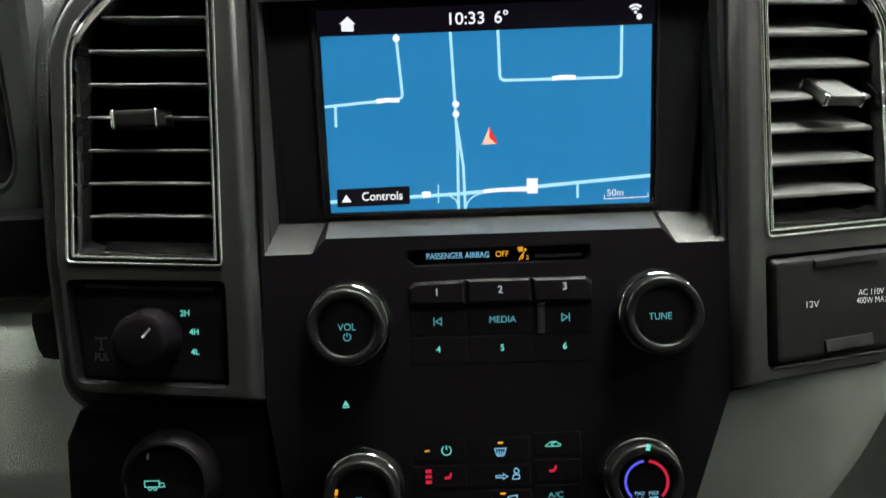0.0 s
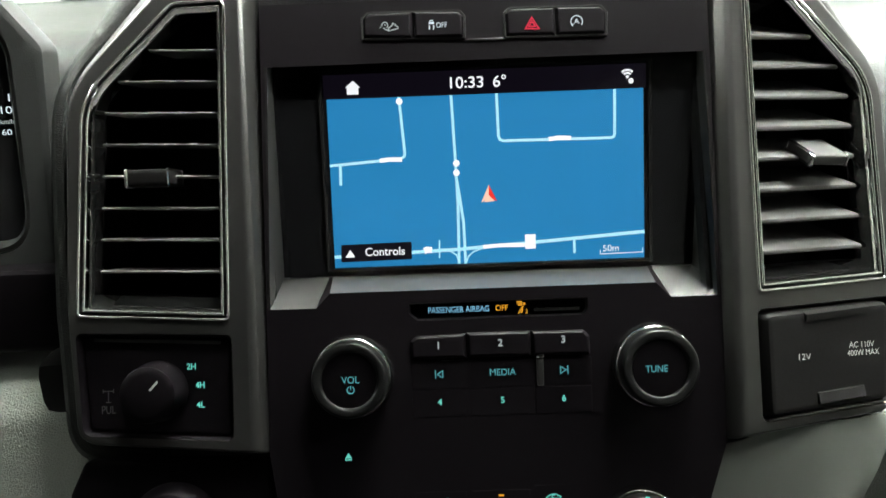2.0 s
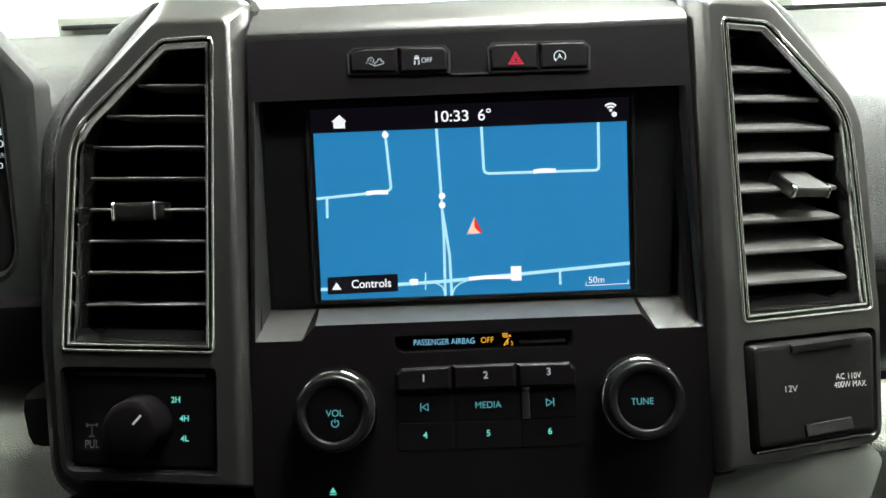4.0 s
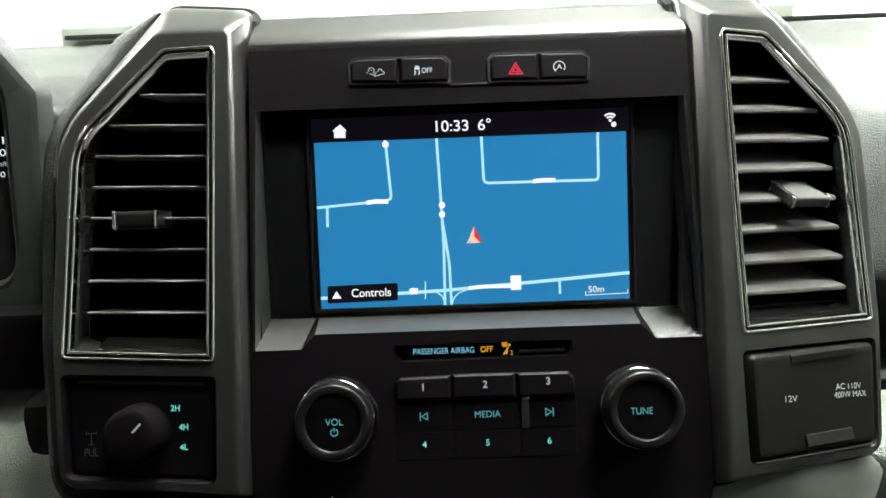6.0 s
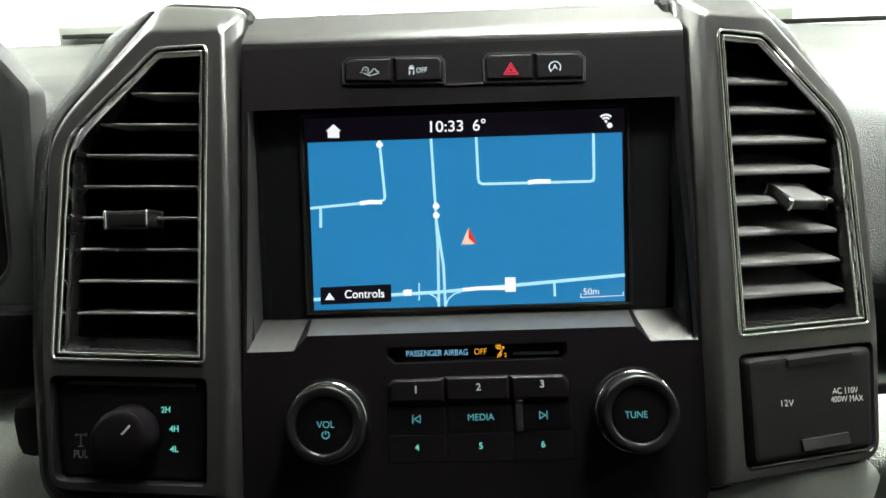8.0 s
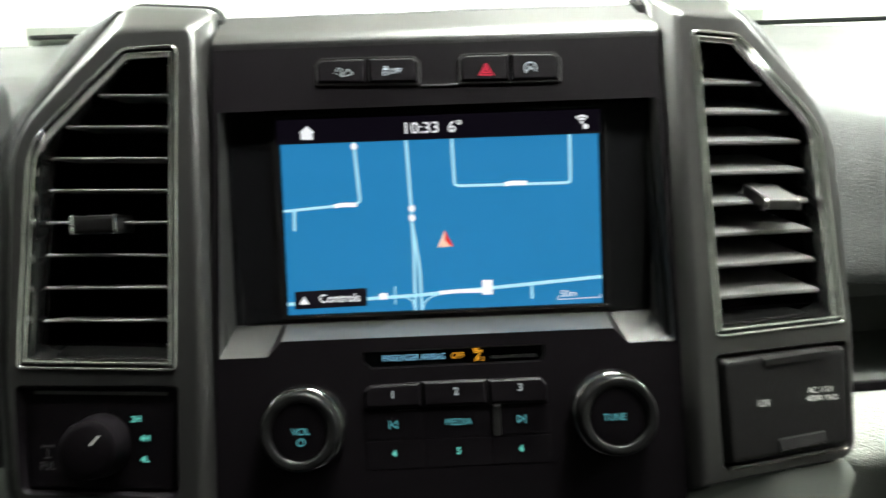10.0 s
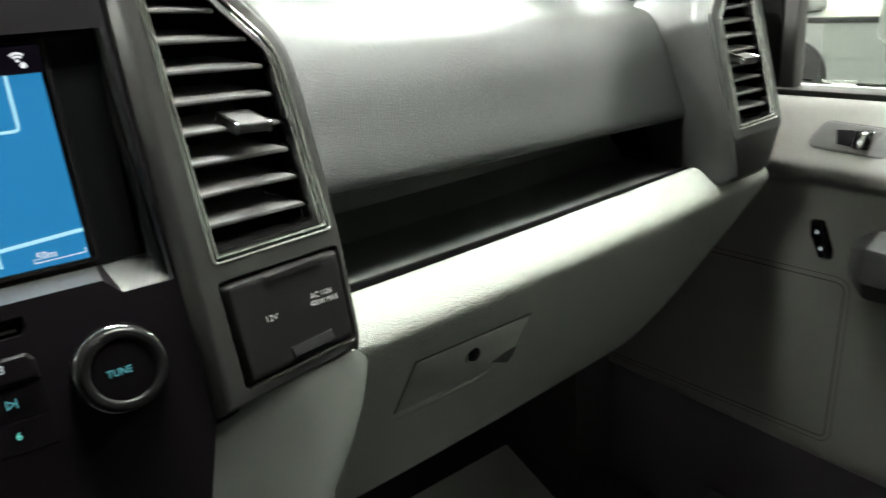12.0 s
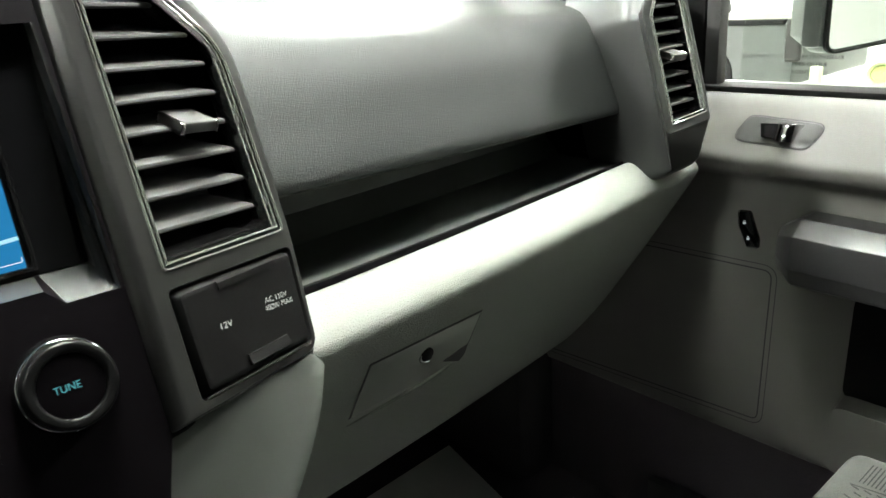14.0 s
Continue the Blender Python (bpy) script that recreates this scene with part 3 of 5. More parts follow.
b2 = button("radio_button", rect(X1 + 0.0003, X2 - 0.0003, ZB, ZT + 0.0003), BLACK, "black station button with a white number", 0.0024, RADIO)
lettering("lettering", "2", 0.0029, -0.0856, 0.0037, PALE_LIT, b2, TY - 0.0003, bold=0.0001)
b3 = button("radio_button", rounded([(X2 + 0.0003, ZB), (X3, ZB), (X3, ZT - 0.0035), (X3 - 0.003, ZT), (X2 + 0.0003, ZT)], [0, 0.0008, 0.001, 0.001, 0], 3), BLACK, "black station button with a white number", 0.0024, RADIO)
lettering("lettering", "3", 0.0359, -0.0849, 0.0037, PALE_LIT, b3, TY - 0.0003, bold=0.0001)
for cx, z0, z1, text, h in ((-0.0297, -0.1085, -0.0945, "prev", 0), (0.0036, -0.1085, -0.0945, "MEDIA", 0.0034), (0.0359, -0.1085, -0.0945, "next", 0), (-0.0298, -0.1235, -0.1095, "4", 0.0032), (0.0032, -0.1235, -0.1095, "5", 0.0032), (0.0354, -0.1235, -0.1095, "6", 0.0032)):
    w = {-1: 0.0145, 0: 0.0168, 1: 0.0148}[(cx > 0.02) - (cx < -0.02)]
    bt = button("radio_button", rect(cx - w, cx + w, z0, z1), BLACK, "flush black radio button with a mint symbol", 0.00015, RADIO)
    zc = -0.1012 if z0 < -0.105 and z0 > -0.12 else -0.1158
    y = FY - 0.0009
    if text == "prev":
        part("pictogram", stroke([[(cx - 0.0020, zc - 0.0022), (cx - 0.0020, zc + 0.0022)], [(cx + 0.0018, zc + 0.0018), (cx + 0.0018, zc - 0.0018), (cx - 0.0012, zc), (cx + 0.0018, zc + 0.0018)]], 0.0005, y), MINT_LOW, bt)
    elif text == "next":
        part("pictogram", stroke([[(cx + 0.0021, zc - 0.0019), (cx + 0.0021, zc + 0.0025)], [(cx - 0.0017, zc + 0.0021), (cx - 0.0017, zc - 0.0015), (cx + 0.0013, zc + 0.0003), (cx - 0.0017, zc + 0.0021)]], 0.0005, y), MINT_LOW, bt)
    else:
        lettering("lettering", text, cx, zc, h, MINT_LOW if text == "MEDIA" else MINT, bt, y, 0.0136 if text == "MEDIA" else None, bold=0.0 if text == "MEDIA" else 0.0001)
# Bar and bright tip modelled for a narrow reflection between the buttons.
part("reflection_bar", box_bm(0.0217, 0.0253, FY - 0.0012, FY + 0.001, -0.1088, -0.0945, 0.0005), SATIN, stack, "graphite bar for a reflection in the panel")
part("reflection_tip", box_bm(0.0217, 0.0257, FY - 0.0016, FY + 0.001, -0.0942, -0.0920, 0.0004), SILVER, stack)
part("seam_strip", box_bm(-0.0285, -0.0165, FY - 0.0006, FY + 0.001, -0.0943, -0.0940), SATIN, stack)
part("eject_icon", join(plate([[(-0.0808, -0.1437), (-0.0772, -0.1437), (-0.079, -0.1408)], [(-0.0808, -0.1448), (-0.0772, -0.1448), (-0.0772, -0.1441), (-0.0808, -0.1441)]], FY - 0.0004)), MINT, stack, "mint eject symbol")

def knob(name, x, z, r, depth, label, group):
    ob = thing(name, FACE @ pose(x, FY, z), label, "knob", group)
    part("skirt", lathe([(r * 1.09, 0.0), (r * 1.09, -0.0010), (r * 1.075, -0.0018), (r * 1.065, -depth * 0.34)], 96, True, False), GLOSS, ob)
    grip = []
    for rr, yy in ((1.065, 0.34), (1.064, 0.38), (1.050, 0.425), (1.025, 0.47), (1.000, 0.495), (0.99, 0.50)):
        grip.append([(r * rr * (1 - (0.003 if i % 8 > 5 else 0)) * math.cos(2 * math.pi * i / 192), -depth * yy, r * rr * (1 - (0.003 if i % 8 > 5 else 0)) * math.sin(2 * math.pi * i / 192)) for i in range(192)])
    part("grip", loft(grip, False, False), KNOB_CHROME, ob, "bevelled chrome band with fine notches", None, 50)
    part("collar", lathe([(r * 0.99, -depth * 0.50), (r * 0.955, -depth * 0.92), (r * 0.92, -depth * 0.985), (r * 0.88, -depth), (r * 0.78, -depth * 0.99), (r * 0.735, -depth * 0.97), (r * 0.712, -depth * 0.93), (r * 0.70, -depth * 0.86)], 96, False, False), COLLAR, ob, "satin black collar round the cap", None, 50)
    part("cap", lathe([(r * 0.70, -depth * 0.86), (r * 0.69, -depth * 0.88), (r * 0.66, -depth * 0.885), (0.0004, -depth * 0.885)], 64, False, True), BLACK, ob, "matt black cap")
    return ob


k = knob("volume_knob", -0.0755, -0.1010, 0.0202, 0.016, "black rotary volume knob with a chrome ring", "radio knobs")
lettering("lettering", "VOL", 0.0007, 0.0000, 0.0034, MINT_LOW, k, -0.0147, 0.0090)
part("power_icon", stroke([arc(0.0007, -0.0049, 0.0018, 120, 420, 18), [(0.0007, -0.0047), (0.0007, -0.0027)]], 0.0005, -0.0147), MINT_LOW, k)
k = knob("tuning_knob", 0.0830, -0.0998, 0.0204, 0.016, "black rotary tuning knob with a chrome ring", "radio knobs")
lettering("lettering", "TUNE", -0.0021, -0.0005, 0.0034, MINT_LOW, k, -0.0147, 0.0112)
# Climate control.
k = knob("fan_knob", -0.071, -0.187, 0.0195, 0.015, "black rotary fan knob with amber marks", "climate knobs")
part("fan_icon", stroke([arc(-0.0012 + 0.0012 * math.cos(a), -0.0022 + 0.0012 * math.sin(a), 0.0010, 0, 360, 10) for a in (0.78, 2.36, 3.93, 5.5)], 0.0005, -0.0139), ICE, k)
part("speed_mark", stroke([arc(0, 0, 0.0126, 160, 174, 5), arc(0, 0, 0.0126, 179, 193, 5)], 0.0016, -0.0139), AMBER, k, "amber fan speed marks")
k = knob("temperature_knob", 0.0722, -0.183, 0.0195, 0.015, "black rotary temperature knob with blue and red arcs", "climate knobs")
part("cold_arc", stroke([arc(0, 0, 0.0105, 97, 225, 20)], 0.0012, -0.0139), BLUE_LIT, k, "blue cold side arc")
part("hot_arc", stroke([arc(0, 0, 0.0105, 83, -45, 20)], 0.0014, -0.0139), RED_LIT, k, "red hot side arc")
part("pointer", stroke([[(0.0006, 0.0162), (0.0012, 0.0192)]], 0.0022, -0.0152), MINT, k, "mint pointer mark")
lettering("lettering", "MAX", -0.0036, -0.0058, 0.0020, ICE, k, -0.0139, 0.0050)
lettering("lettering", "A/C", -0.0036, -0.0086, 0.0020, ICE, k, -0.0139, 0.0042)
lettering("lettering", "MAX", 0.0034, -0.0058, 0.0020, ICE, k, -0.0139, 0.0050)
part("defrost_icon", stroke([[(0.0014, -0.0078), (0.0054, -0.0078), (0.0044, -0.0094), (0.0024, -0.0094), (0.0014, -0.0078)]], 0.0005, -0.0139), ICE, k)
CL = "climate buttons under the radio"
y = FY - 0.0009


def climate(name, cx, cz, w, h, label):
    return button(name, rect(cx - w, cx + w, cz - h, cz + h), BLACK, label, 0.00015, CL)


c = climate("climate_button", -0.031, -0.1684, 0.0135, 0.0058, "flush black climate power button with a mint symbol")
part("power_icon", stroke([arc(-0.0275, -0.1684, 0.0024, 120, 420, 18), [(-0.0275, -0.1682), (-0.0275, -0.1656)]], 0.0006, y), MINT, c)
part("lamp", plate([rect(-0.0388, -0.0362, -0.1688, -0.1680)], y), AMBER, c, "amber indicator bar")
c = climate("climate_button", -0.031, -0.1825, 0.0135, 0.0058, "flush black seat heater button with a red symbol")
part("seat_icon", plate([[(-0.0290, -0.1835), (-0.0258, -0.1833), (-0.0248, -0.1805), (-0.0258, -0.1800), (-0.0266, -0.1818), (-0.0290, -0.1822)]], y), RED_LIT, c)
for q in range(3):
    part("lamp", plate([rect(-0.0388, -0.0356, -0.1800 - q * 0.0028, -0.1782 - q * 0.0028)], y), RED_LIT, c, "red indicator bar")
c = climate("climate_button", 0.0008, -0.1684, 0.0150, 0.0058, "flush black windshield defrost button with a blue symbol")
part("defrost_icon", stroke([[(-0.0026, -0.1682), (0.0034, -0.1680), (0.0022, -0.1716), (-0.0014, -0.1717), (-0.0026, -0.1682)], [(-0.0008, -0.1724), (-0.0008, -0.1692)], [(0.0004, -0.1724), (0.0004, -0.1692)], [(0.0016, -0.1722), (0.0016, -0.1692)]], 0.0005, y), ICE, c)
part("lamp", plate([rect(-0.0008, 0.0020, -0.1656, -0.1646)], y), AMBER, c, "amber indicator bar")
c = climate("climate_button", 0.0008, -0.1825, 0.0150, 0.0058, "flush black face vent button with a blue symbol")
part("airflow_icon", stroke([[(-0.0022, -0.1822), (0.0016, -0.1822), (0.0016, -0.1814), (0.0038, -0.1828), (0.0016, -0.1841), (0.0016, -0.1833), (-0.0022, -0.1833), (-0.0022, -0.1822)], arc(0.0084, -0.1800, 0.0013, 0, 360, 12), [(0.0062, -0.1842), (0.0070, -0.1820), (0.0098, -0.1820), (0.0098, -0.1842), (0.0062, -0.1842)]], 0.0005, y), ICE, c)
c = climate("climate_button", 0.0008, -0.1960, 0.0150, 0.0058, "flush black floor vent button with a blue symbol")
part("lamp", plate([rect(-0.0002, 0.0026, -0.1922, -0.1912)], y), AMBER, c, "amber indicator bar")
part("airflow_icon", stroke([[(0.0030, -0.1950), (0.0042, -0.1932), (0.0085, -0.1928), (0.0080, -0.1950)], [(-0.006, -0.1945), (-0.003, -0.1945)]], 0.0006, y), ICE, c)
c = climate("climate_button", 0.0300, -0.1664, 0.0120, 0.0058, "flush black recirculation button with a mint symbol")
part("car_icon", stroke([[(0.0240, -0.1672), (0.0252, -0.1662), (0.0266, -0.1654), (0.0292, -0.1653), (0.0306, -0.1662), (0.0316, -0.1666), (0.0312, -0.1676), (0.0240, -0.1676), (0.0240, -0.1672)], arc(0.0278, -0.1665, 0.0008, 30, 300, 10)], 0.0005, y), MINT, c)
c = climate("climate_button", 0.0300, -0.1805, 0.0120, 0.0058, "flush black seat heater button with a red symbol")
part("seat_icon", plate([[(0.0252, -0.1812), (0.0284, -0.1810), (0.0296, -0.1780), (0.0286, -0.1776), (0.0276, -0.1795), (0.0254, -0.1798)]], y), RED_LIT, c)
c = climate("climate_button", 0.0300, -0.1940, 0.0120, 0.0058, "flush black cooling button with mint lettering")
lettering("lettering", "A/C", 0.0285, -0.1932, 0.0030, MINT_LOW, c, y, 0.0078)

# ---- display ----
disp = thing("display", STACK, "glossy black touch display showing a blue road map", "display")
part("glass", box_bm(-0.119, 0.119, 0.0006, 0.004, -0.051, 0.073, 0.0004, 1), SCREEN_GLASS, disp)
cover = part("cover_glass", plate([rect(-0.0885, 0.0885, -0.048, 0.0605)], -0.0018), COVER_GLASS, disp, "clear cover glass")
cover.visible_shadow = False
RIM = rect(-0.0915, 0.0915, -0.0485, 0.0635)
part("bezel", wall([(RIM, 0.001), (RIM, -0.0008), (inset(RIM, 0.0004), -0.0012), (inset(RIM, 0.0020), -0.0012), (inset(RIM, 0.0024), 0.0004)]), GLOSS, disp, "thin glossy black bezel")
L0, L1, L2, L3, L4 = 0.0002, -0.0001, -0.0004, -0.0007, -0.0010
part("status_bar", plate([rect(-0.0885, 0.0885, 0.0473, 0.0605)], L0), MAP_BAR, disp, "black status bar")
part("map_area", plate([rect(-0.087, 0.087, -0.0473, 0.0473)], L0), MAP_BLUE, disp, "blue map background")
part("home_icon", plate([[(-0.0766, 0.0532), (-0.0755, 0.0532), (-0.0755, 0.0496), (-0.0691, 0.0494), (-0.0691, 0.0531), (-0.068, 0.0531), (-0.072, 0.0570)]], L1), MAP_WHITE, disp)
lettering("clock", "10:33", -0.0101, 0.0535, 0.0060, MAP_WHITE, disp, L1, 0.0183, bold=0.0001)
lettering("temperature", "6°", 0.0086, 0.0535, 0.0060, MAP_WHITE, disp, L1, 0.0072, bold=0.0001)
part("signal_icon", join(stroke([arc(0.0783, 0.0530, 0.0042, 45, 135, 10), arc(0.0783, 0.0530, 0.0026, 45, 135, 8)], 0.0011, L1), plate([arc(0.0783, 0.0536, 0.0009, 0, 330, 8), arc(0.0803, 0.0513, 0.0015, 0, 340, 12)], L1)), MAP_WHITE, disp)
RW = 0.00155
part("road", stroke([[(-0.087, 0.011), (-0.0475, 0.0136), (-0.0455, 0.0146), (-0.0450, 0.0162), (-0.0471, 0.0473)]], RW, L1), MAP_ROAD, disp)
part("road", stroke([[(-0.0811, 0.011), (-0.0814, 0.0)]], RW, L2), MAP_ROAD, disp)
part("road", stroke([[(-0.0184, 0.0473), (-0.0171, 0.010), (-0.0165, -0.0137), (-0.0170, -0.0465)]], RW, L1), MAP_ROAD, disp)
part("road", stroke([[(-0.0170, 0.0022), (-0.0155, -0.0085), (-0.0137, -0.0234), (-0.0133, -0.0465)]], RW, L2), MAP_ROAD, disp)
part("road", stroke([[(0.0066, 0.0473), (0.0071, 0.0241), (0.0077, 0.0222), (0.0096, 0.0214), (0.0690, 0.0209), (0.0706, 0.0215), (0.0711, 0.0231), (0.0713, 0.0473)]], RW, L1), MAP_ROAD, disp)
part("road", stroke([[(-0.087, -0.0401), (-0.0166, -0.0380), (0.030, -0.0352), (0.087, -0.0316)]], RW * 1.25, L3), MAP_ROAD, disp)
part("road", stroke([[(0.0478, -0.0341), (0.0479, -0.0424)]], RW * 0.9, L2), MAP_ROAD, disp)
part("road", stroke([[(-0.0283, -0.0375), (-0.0215, -0.0390), (-0.0185, -0.0410), (-0.0165, -0.0462)]], 0.0008, L2), MAP_ROAD, disp)
part("road", stroke([[(-0.0012, -0.0372), (-0.0085, -0.0395), (-0.0115, -0.0420), (-0.0133, -0.0462)]], 0.0008, L2), MAP_ROAD, disp)
part("road", stroke([[(-0.0276, -0.0325), (-0.0279, -0.0425)]], 0.0008, L4), MAP_ROAD, disp)
part("map_square", plate([rect(0.0203, 0.0262, -0.0391, -0.0309)], L4), MAP_WHITE, disp, "white road sign square")
for cx, cz, w, h in ((-0.0528, 0.0131, 0.0062, 0.0011), (0.0408, 0.0216, 0.0062, 0.0011), (0.0085, -0.0368, 0.0118, 0.0010), (-0.0342, -0.0379, 0.0022, 0.0016)):
    part("road_label", stroke([[(cx - w, cz - 0.0003), (cx - w * 0.2, cz + 0.0003), (cx + w, cz)]], h * 2.2, L4), MAP_WHITE, disp, "unreadable road name as a pale bar")
for cx, cz in ((-0.0167, 0.0100), (-0.0168, 0.0048), (-0.0469, 0.0449)):
    part("road_label", plate([arc(cx, cz, 0.0019, 0, 340, 10)], L4), MAP_WHITE, disp, "round road badge")
part("map_button", plate([rounded([(-0.0832, -0.0431), (-0.0434, -0.0426), (-0.0432, -0.0327), (-0.0829, -0.0333)], 0.0008, 2)], L4), MAP_BAR, disp, "black on-screen button")
part("triangle_icon", plate([[(-0.0806, -0.0405), (-0.0752, -0.0405), (-0.0779, -0.0362)]], L4 - 0.0003), MAP_WHITE, disp)
lettering("button_text", "Controls", -0.0583, -0.0379, 0.0046, MAP_WHITE, disp, L4 - 0.0003, 0.0222, bold=0.00008)
lettering("scale_text", "50m", 0.0681, -0.0404, 0.0036, MAP_WHITE, disp, L4, 0.0088)
part("scale_bar", stroke([[(0.0622, -0.0412), (0.0622, -0.0434), (0.0858, -0.0430), (0.0858, -0.0408)]], 0.0004, L4), MAP_WHITE, disp)
part("position_arrow", plate([[(0.0009, -0.0024), (0.0054, -0.0120), (0.0007, -0.0094)]], L4), MAP_RED, disp, "red half of the position arrow")
part("position_arrow", plate([[(0.0009, -0.0024), (0.0007, -0.0094), (-0.0037, -0.0124)]], L4), MAP_PEACH, disp, "pale half of the position arrow")
part("position_arrow", plate([[(0.0007, -0.0082), (0.0040, -0.0117), (-0.0022, -0.0120)]], L4 - 0.0002), MAP_PEACH, disp)

# ---- side pillars with vents ----
POD_OUT = rounded([(-0.0045, -0.140), (0.0985, -0.134), (0.1045, -0.06), (0.1065, 0.062), (0.0475, 0.1362), (-0.0030, 0.1322)], [0.002, 0.012, 0.2, 0.055, 0.014, 0.010], 8)
POD_FRONT = rounded([(0.0042, -0.1365), (0.0935, -0.1300), (0.0985, -0.06), (0.0965, 0.0555), (0.0445, 0.1088), (0.0062, 0.1088)], [0.002, 0.012, 0.2, 0.050, 0.012, 0.003], 8)
VENT = rounded([(0.0130, -0.0640), (0.0945, -0.0595), (0.0905, 0.0520), (0.0410, 0.1015), (0.0118, 0.1022)], [0.004, 0.004, 0.040, 0.009, 0.005], 8)
VENT_L = rounded([(0.0130, -0.0695), (0.0945, -0.0650), (0.0905, 0.0520), (0.0410, 0.1015), (0.0118, 0.1022)], [0.004, 0.004, 0.040, 0.009, 0.005], 8)
LOWER_L = rounded([(0.0125, -0.1318), (0.0915, -0.1268), (0.0953, -0.0728), (0.0125, -0.0765)], [0.004, 0.006, 0.004, 0.004], 5)
LOWER = rounded([(0.0125, -0.1318), (0.0915, -0.1268), (0.0955, -0.0685), (0.0125, -0.0725)], [0.004, 0.006, 0.004, 0.004], 5)


def pillar(side):
    ob = thing("vent_pillar", POD[side], "satin graphite pillar framing an air vent", "trim panel", "pillars beside the display")

    def depth_at(u, v, y_in, y_out, top, deep=False):
        y = y_in + (y_out + top * max(0, min(1, (v - 0.03) / 0.07)) - y_in) * max(0, min(1, (u + 0.0045) / 0.012))
        return max(y, top * 2.2 * max(0, min(1, (v - 0.109) / 0.0225)), y_out if deep and v > 0.11 else y)

    # Towards the outside a flat chamfer between two soft edges, towards the display a round edge.
    rings = []
    flat_edge = ((0.0, 0.0), (0.05, 0.006), (0.11, 0.035), (0.18, 0.09), (0.26, 0.165), (0.72, 0.66), (0.82, 0.775), (0.91, 0.91), (0.97, 1.06), (1.0, 1.25))
    round_edge = [(math.sin(math.pi * i / 18) ** 0.9, 1.25 * (1 - math.cos(math.pi * i / 18))) for i in range(10)]
    for (fa, ga), (fb, gb) in zip(flat_edge, round_edge):
        row = []
        for (u0, v0), (u1, v1) in zip(POD_FRONT, POD_OUT):
            y1 = depth_at(u1, v1, 0.004, 0.011, 0.009)
            w = max(0, min(1, (0.012 - u0) / 0.006)) * max(0, min(1, (0.125 - v1) / 0.02))
            f, g = fa + (fb - fa) * w, ga + (gb - ga) * w
            row.append((side * (u0 + (u1 - u0) * f), -0.003 + (y1 + 0.003) * g, v0 + (v1 - v0) * f))
        rings.append(row)
    rings.append([(side * u, depth_at(u, v, 0.06, 0.075, 0.01, True), v) for u, v in POD_OUT])
    sides = loft(rings, False, False)
    seam = []
    for out, back in ((-0.0003, 0.0004), (0.0022, 0.0008), (0.0036, 0.0022), (0.0036, 0.008)):
        seam.append([(side * u, -0.003 + (depth_at(u1, v1, 0.004, 0.011, 0.009) + 0.003) * 1.25 + back, v) for (u, v), (u1, v1) in zip(inset(POD_OUT, -out), POD_OUT)])
    part("seam", loft(seam, False, False), RUBBER, ob, "dark joint round the pillar")
    low = LOWER if side > 0 else LOWER_L
    face = sheet([POD_FRONT, VENT if side > 0 else VENT_L, low], -0.003, side)
    rim = wall([(low, -0.003), (inset(low, 0.0012), -0.0012), (inset(low, 0.0016), 0.008)], side)
    part("frame", join(sides, face), SATIN, ob, "", None, 35)
    # Left rim in black so it shows no highlight like the right one.
    part("recess_rim", rim, SATIN if side > 0 else BLACK, ob)
    part("lower_back", sheet([low], 0.0079, side), VOID, ob, "dark back of the lower recess")
    return ob


pillar(1)
pillar(-1)


def wide_at(outline, v):
    """The span in u of an outline at the height v."""
    us = []
    for (a, b), (c, d) in zip(outline, outline[1:] + outline[:1]):
        if (b - v) * (d - v) < 0:
            us.append(a + (c - a) * (v - b) / (d - b))
    return min(us), max(us)


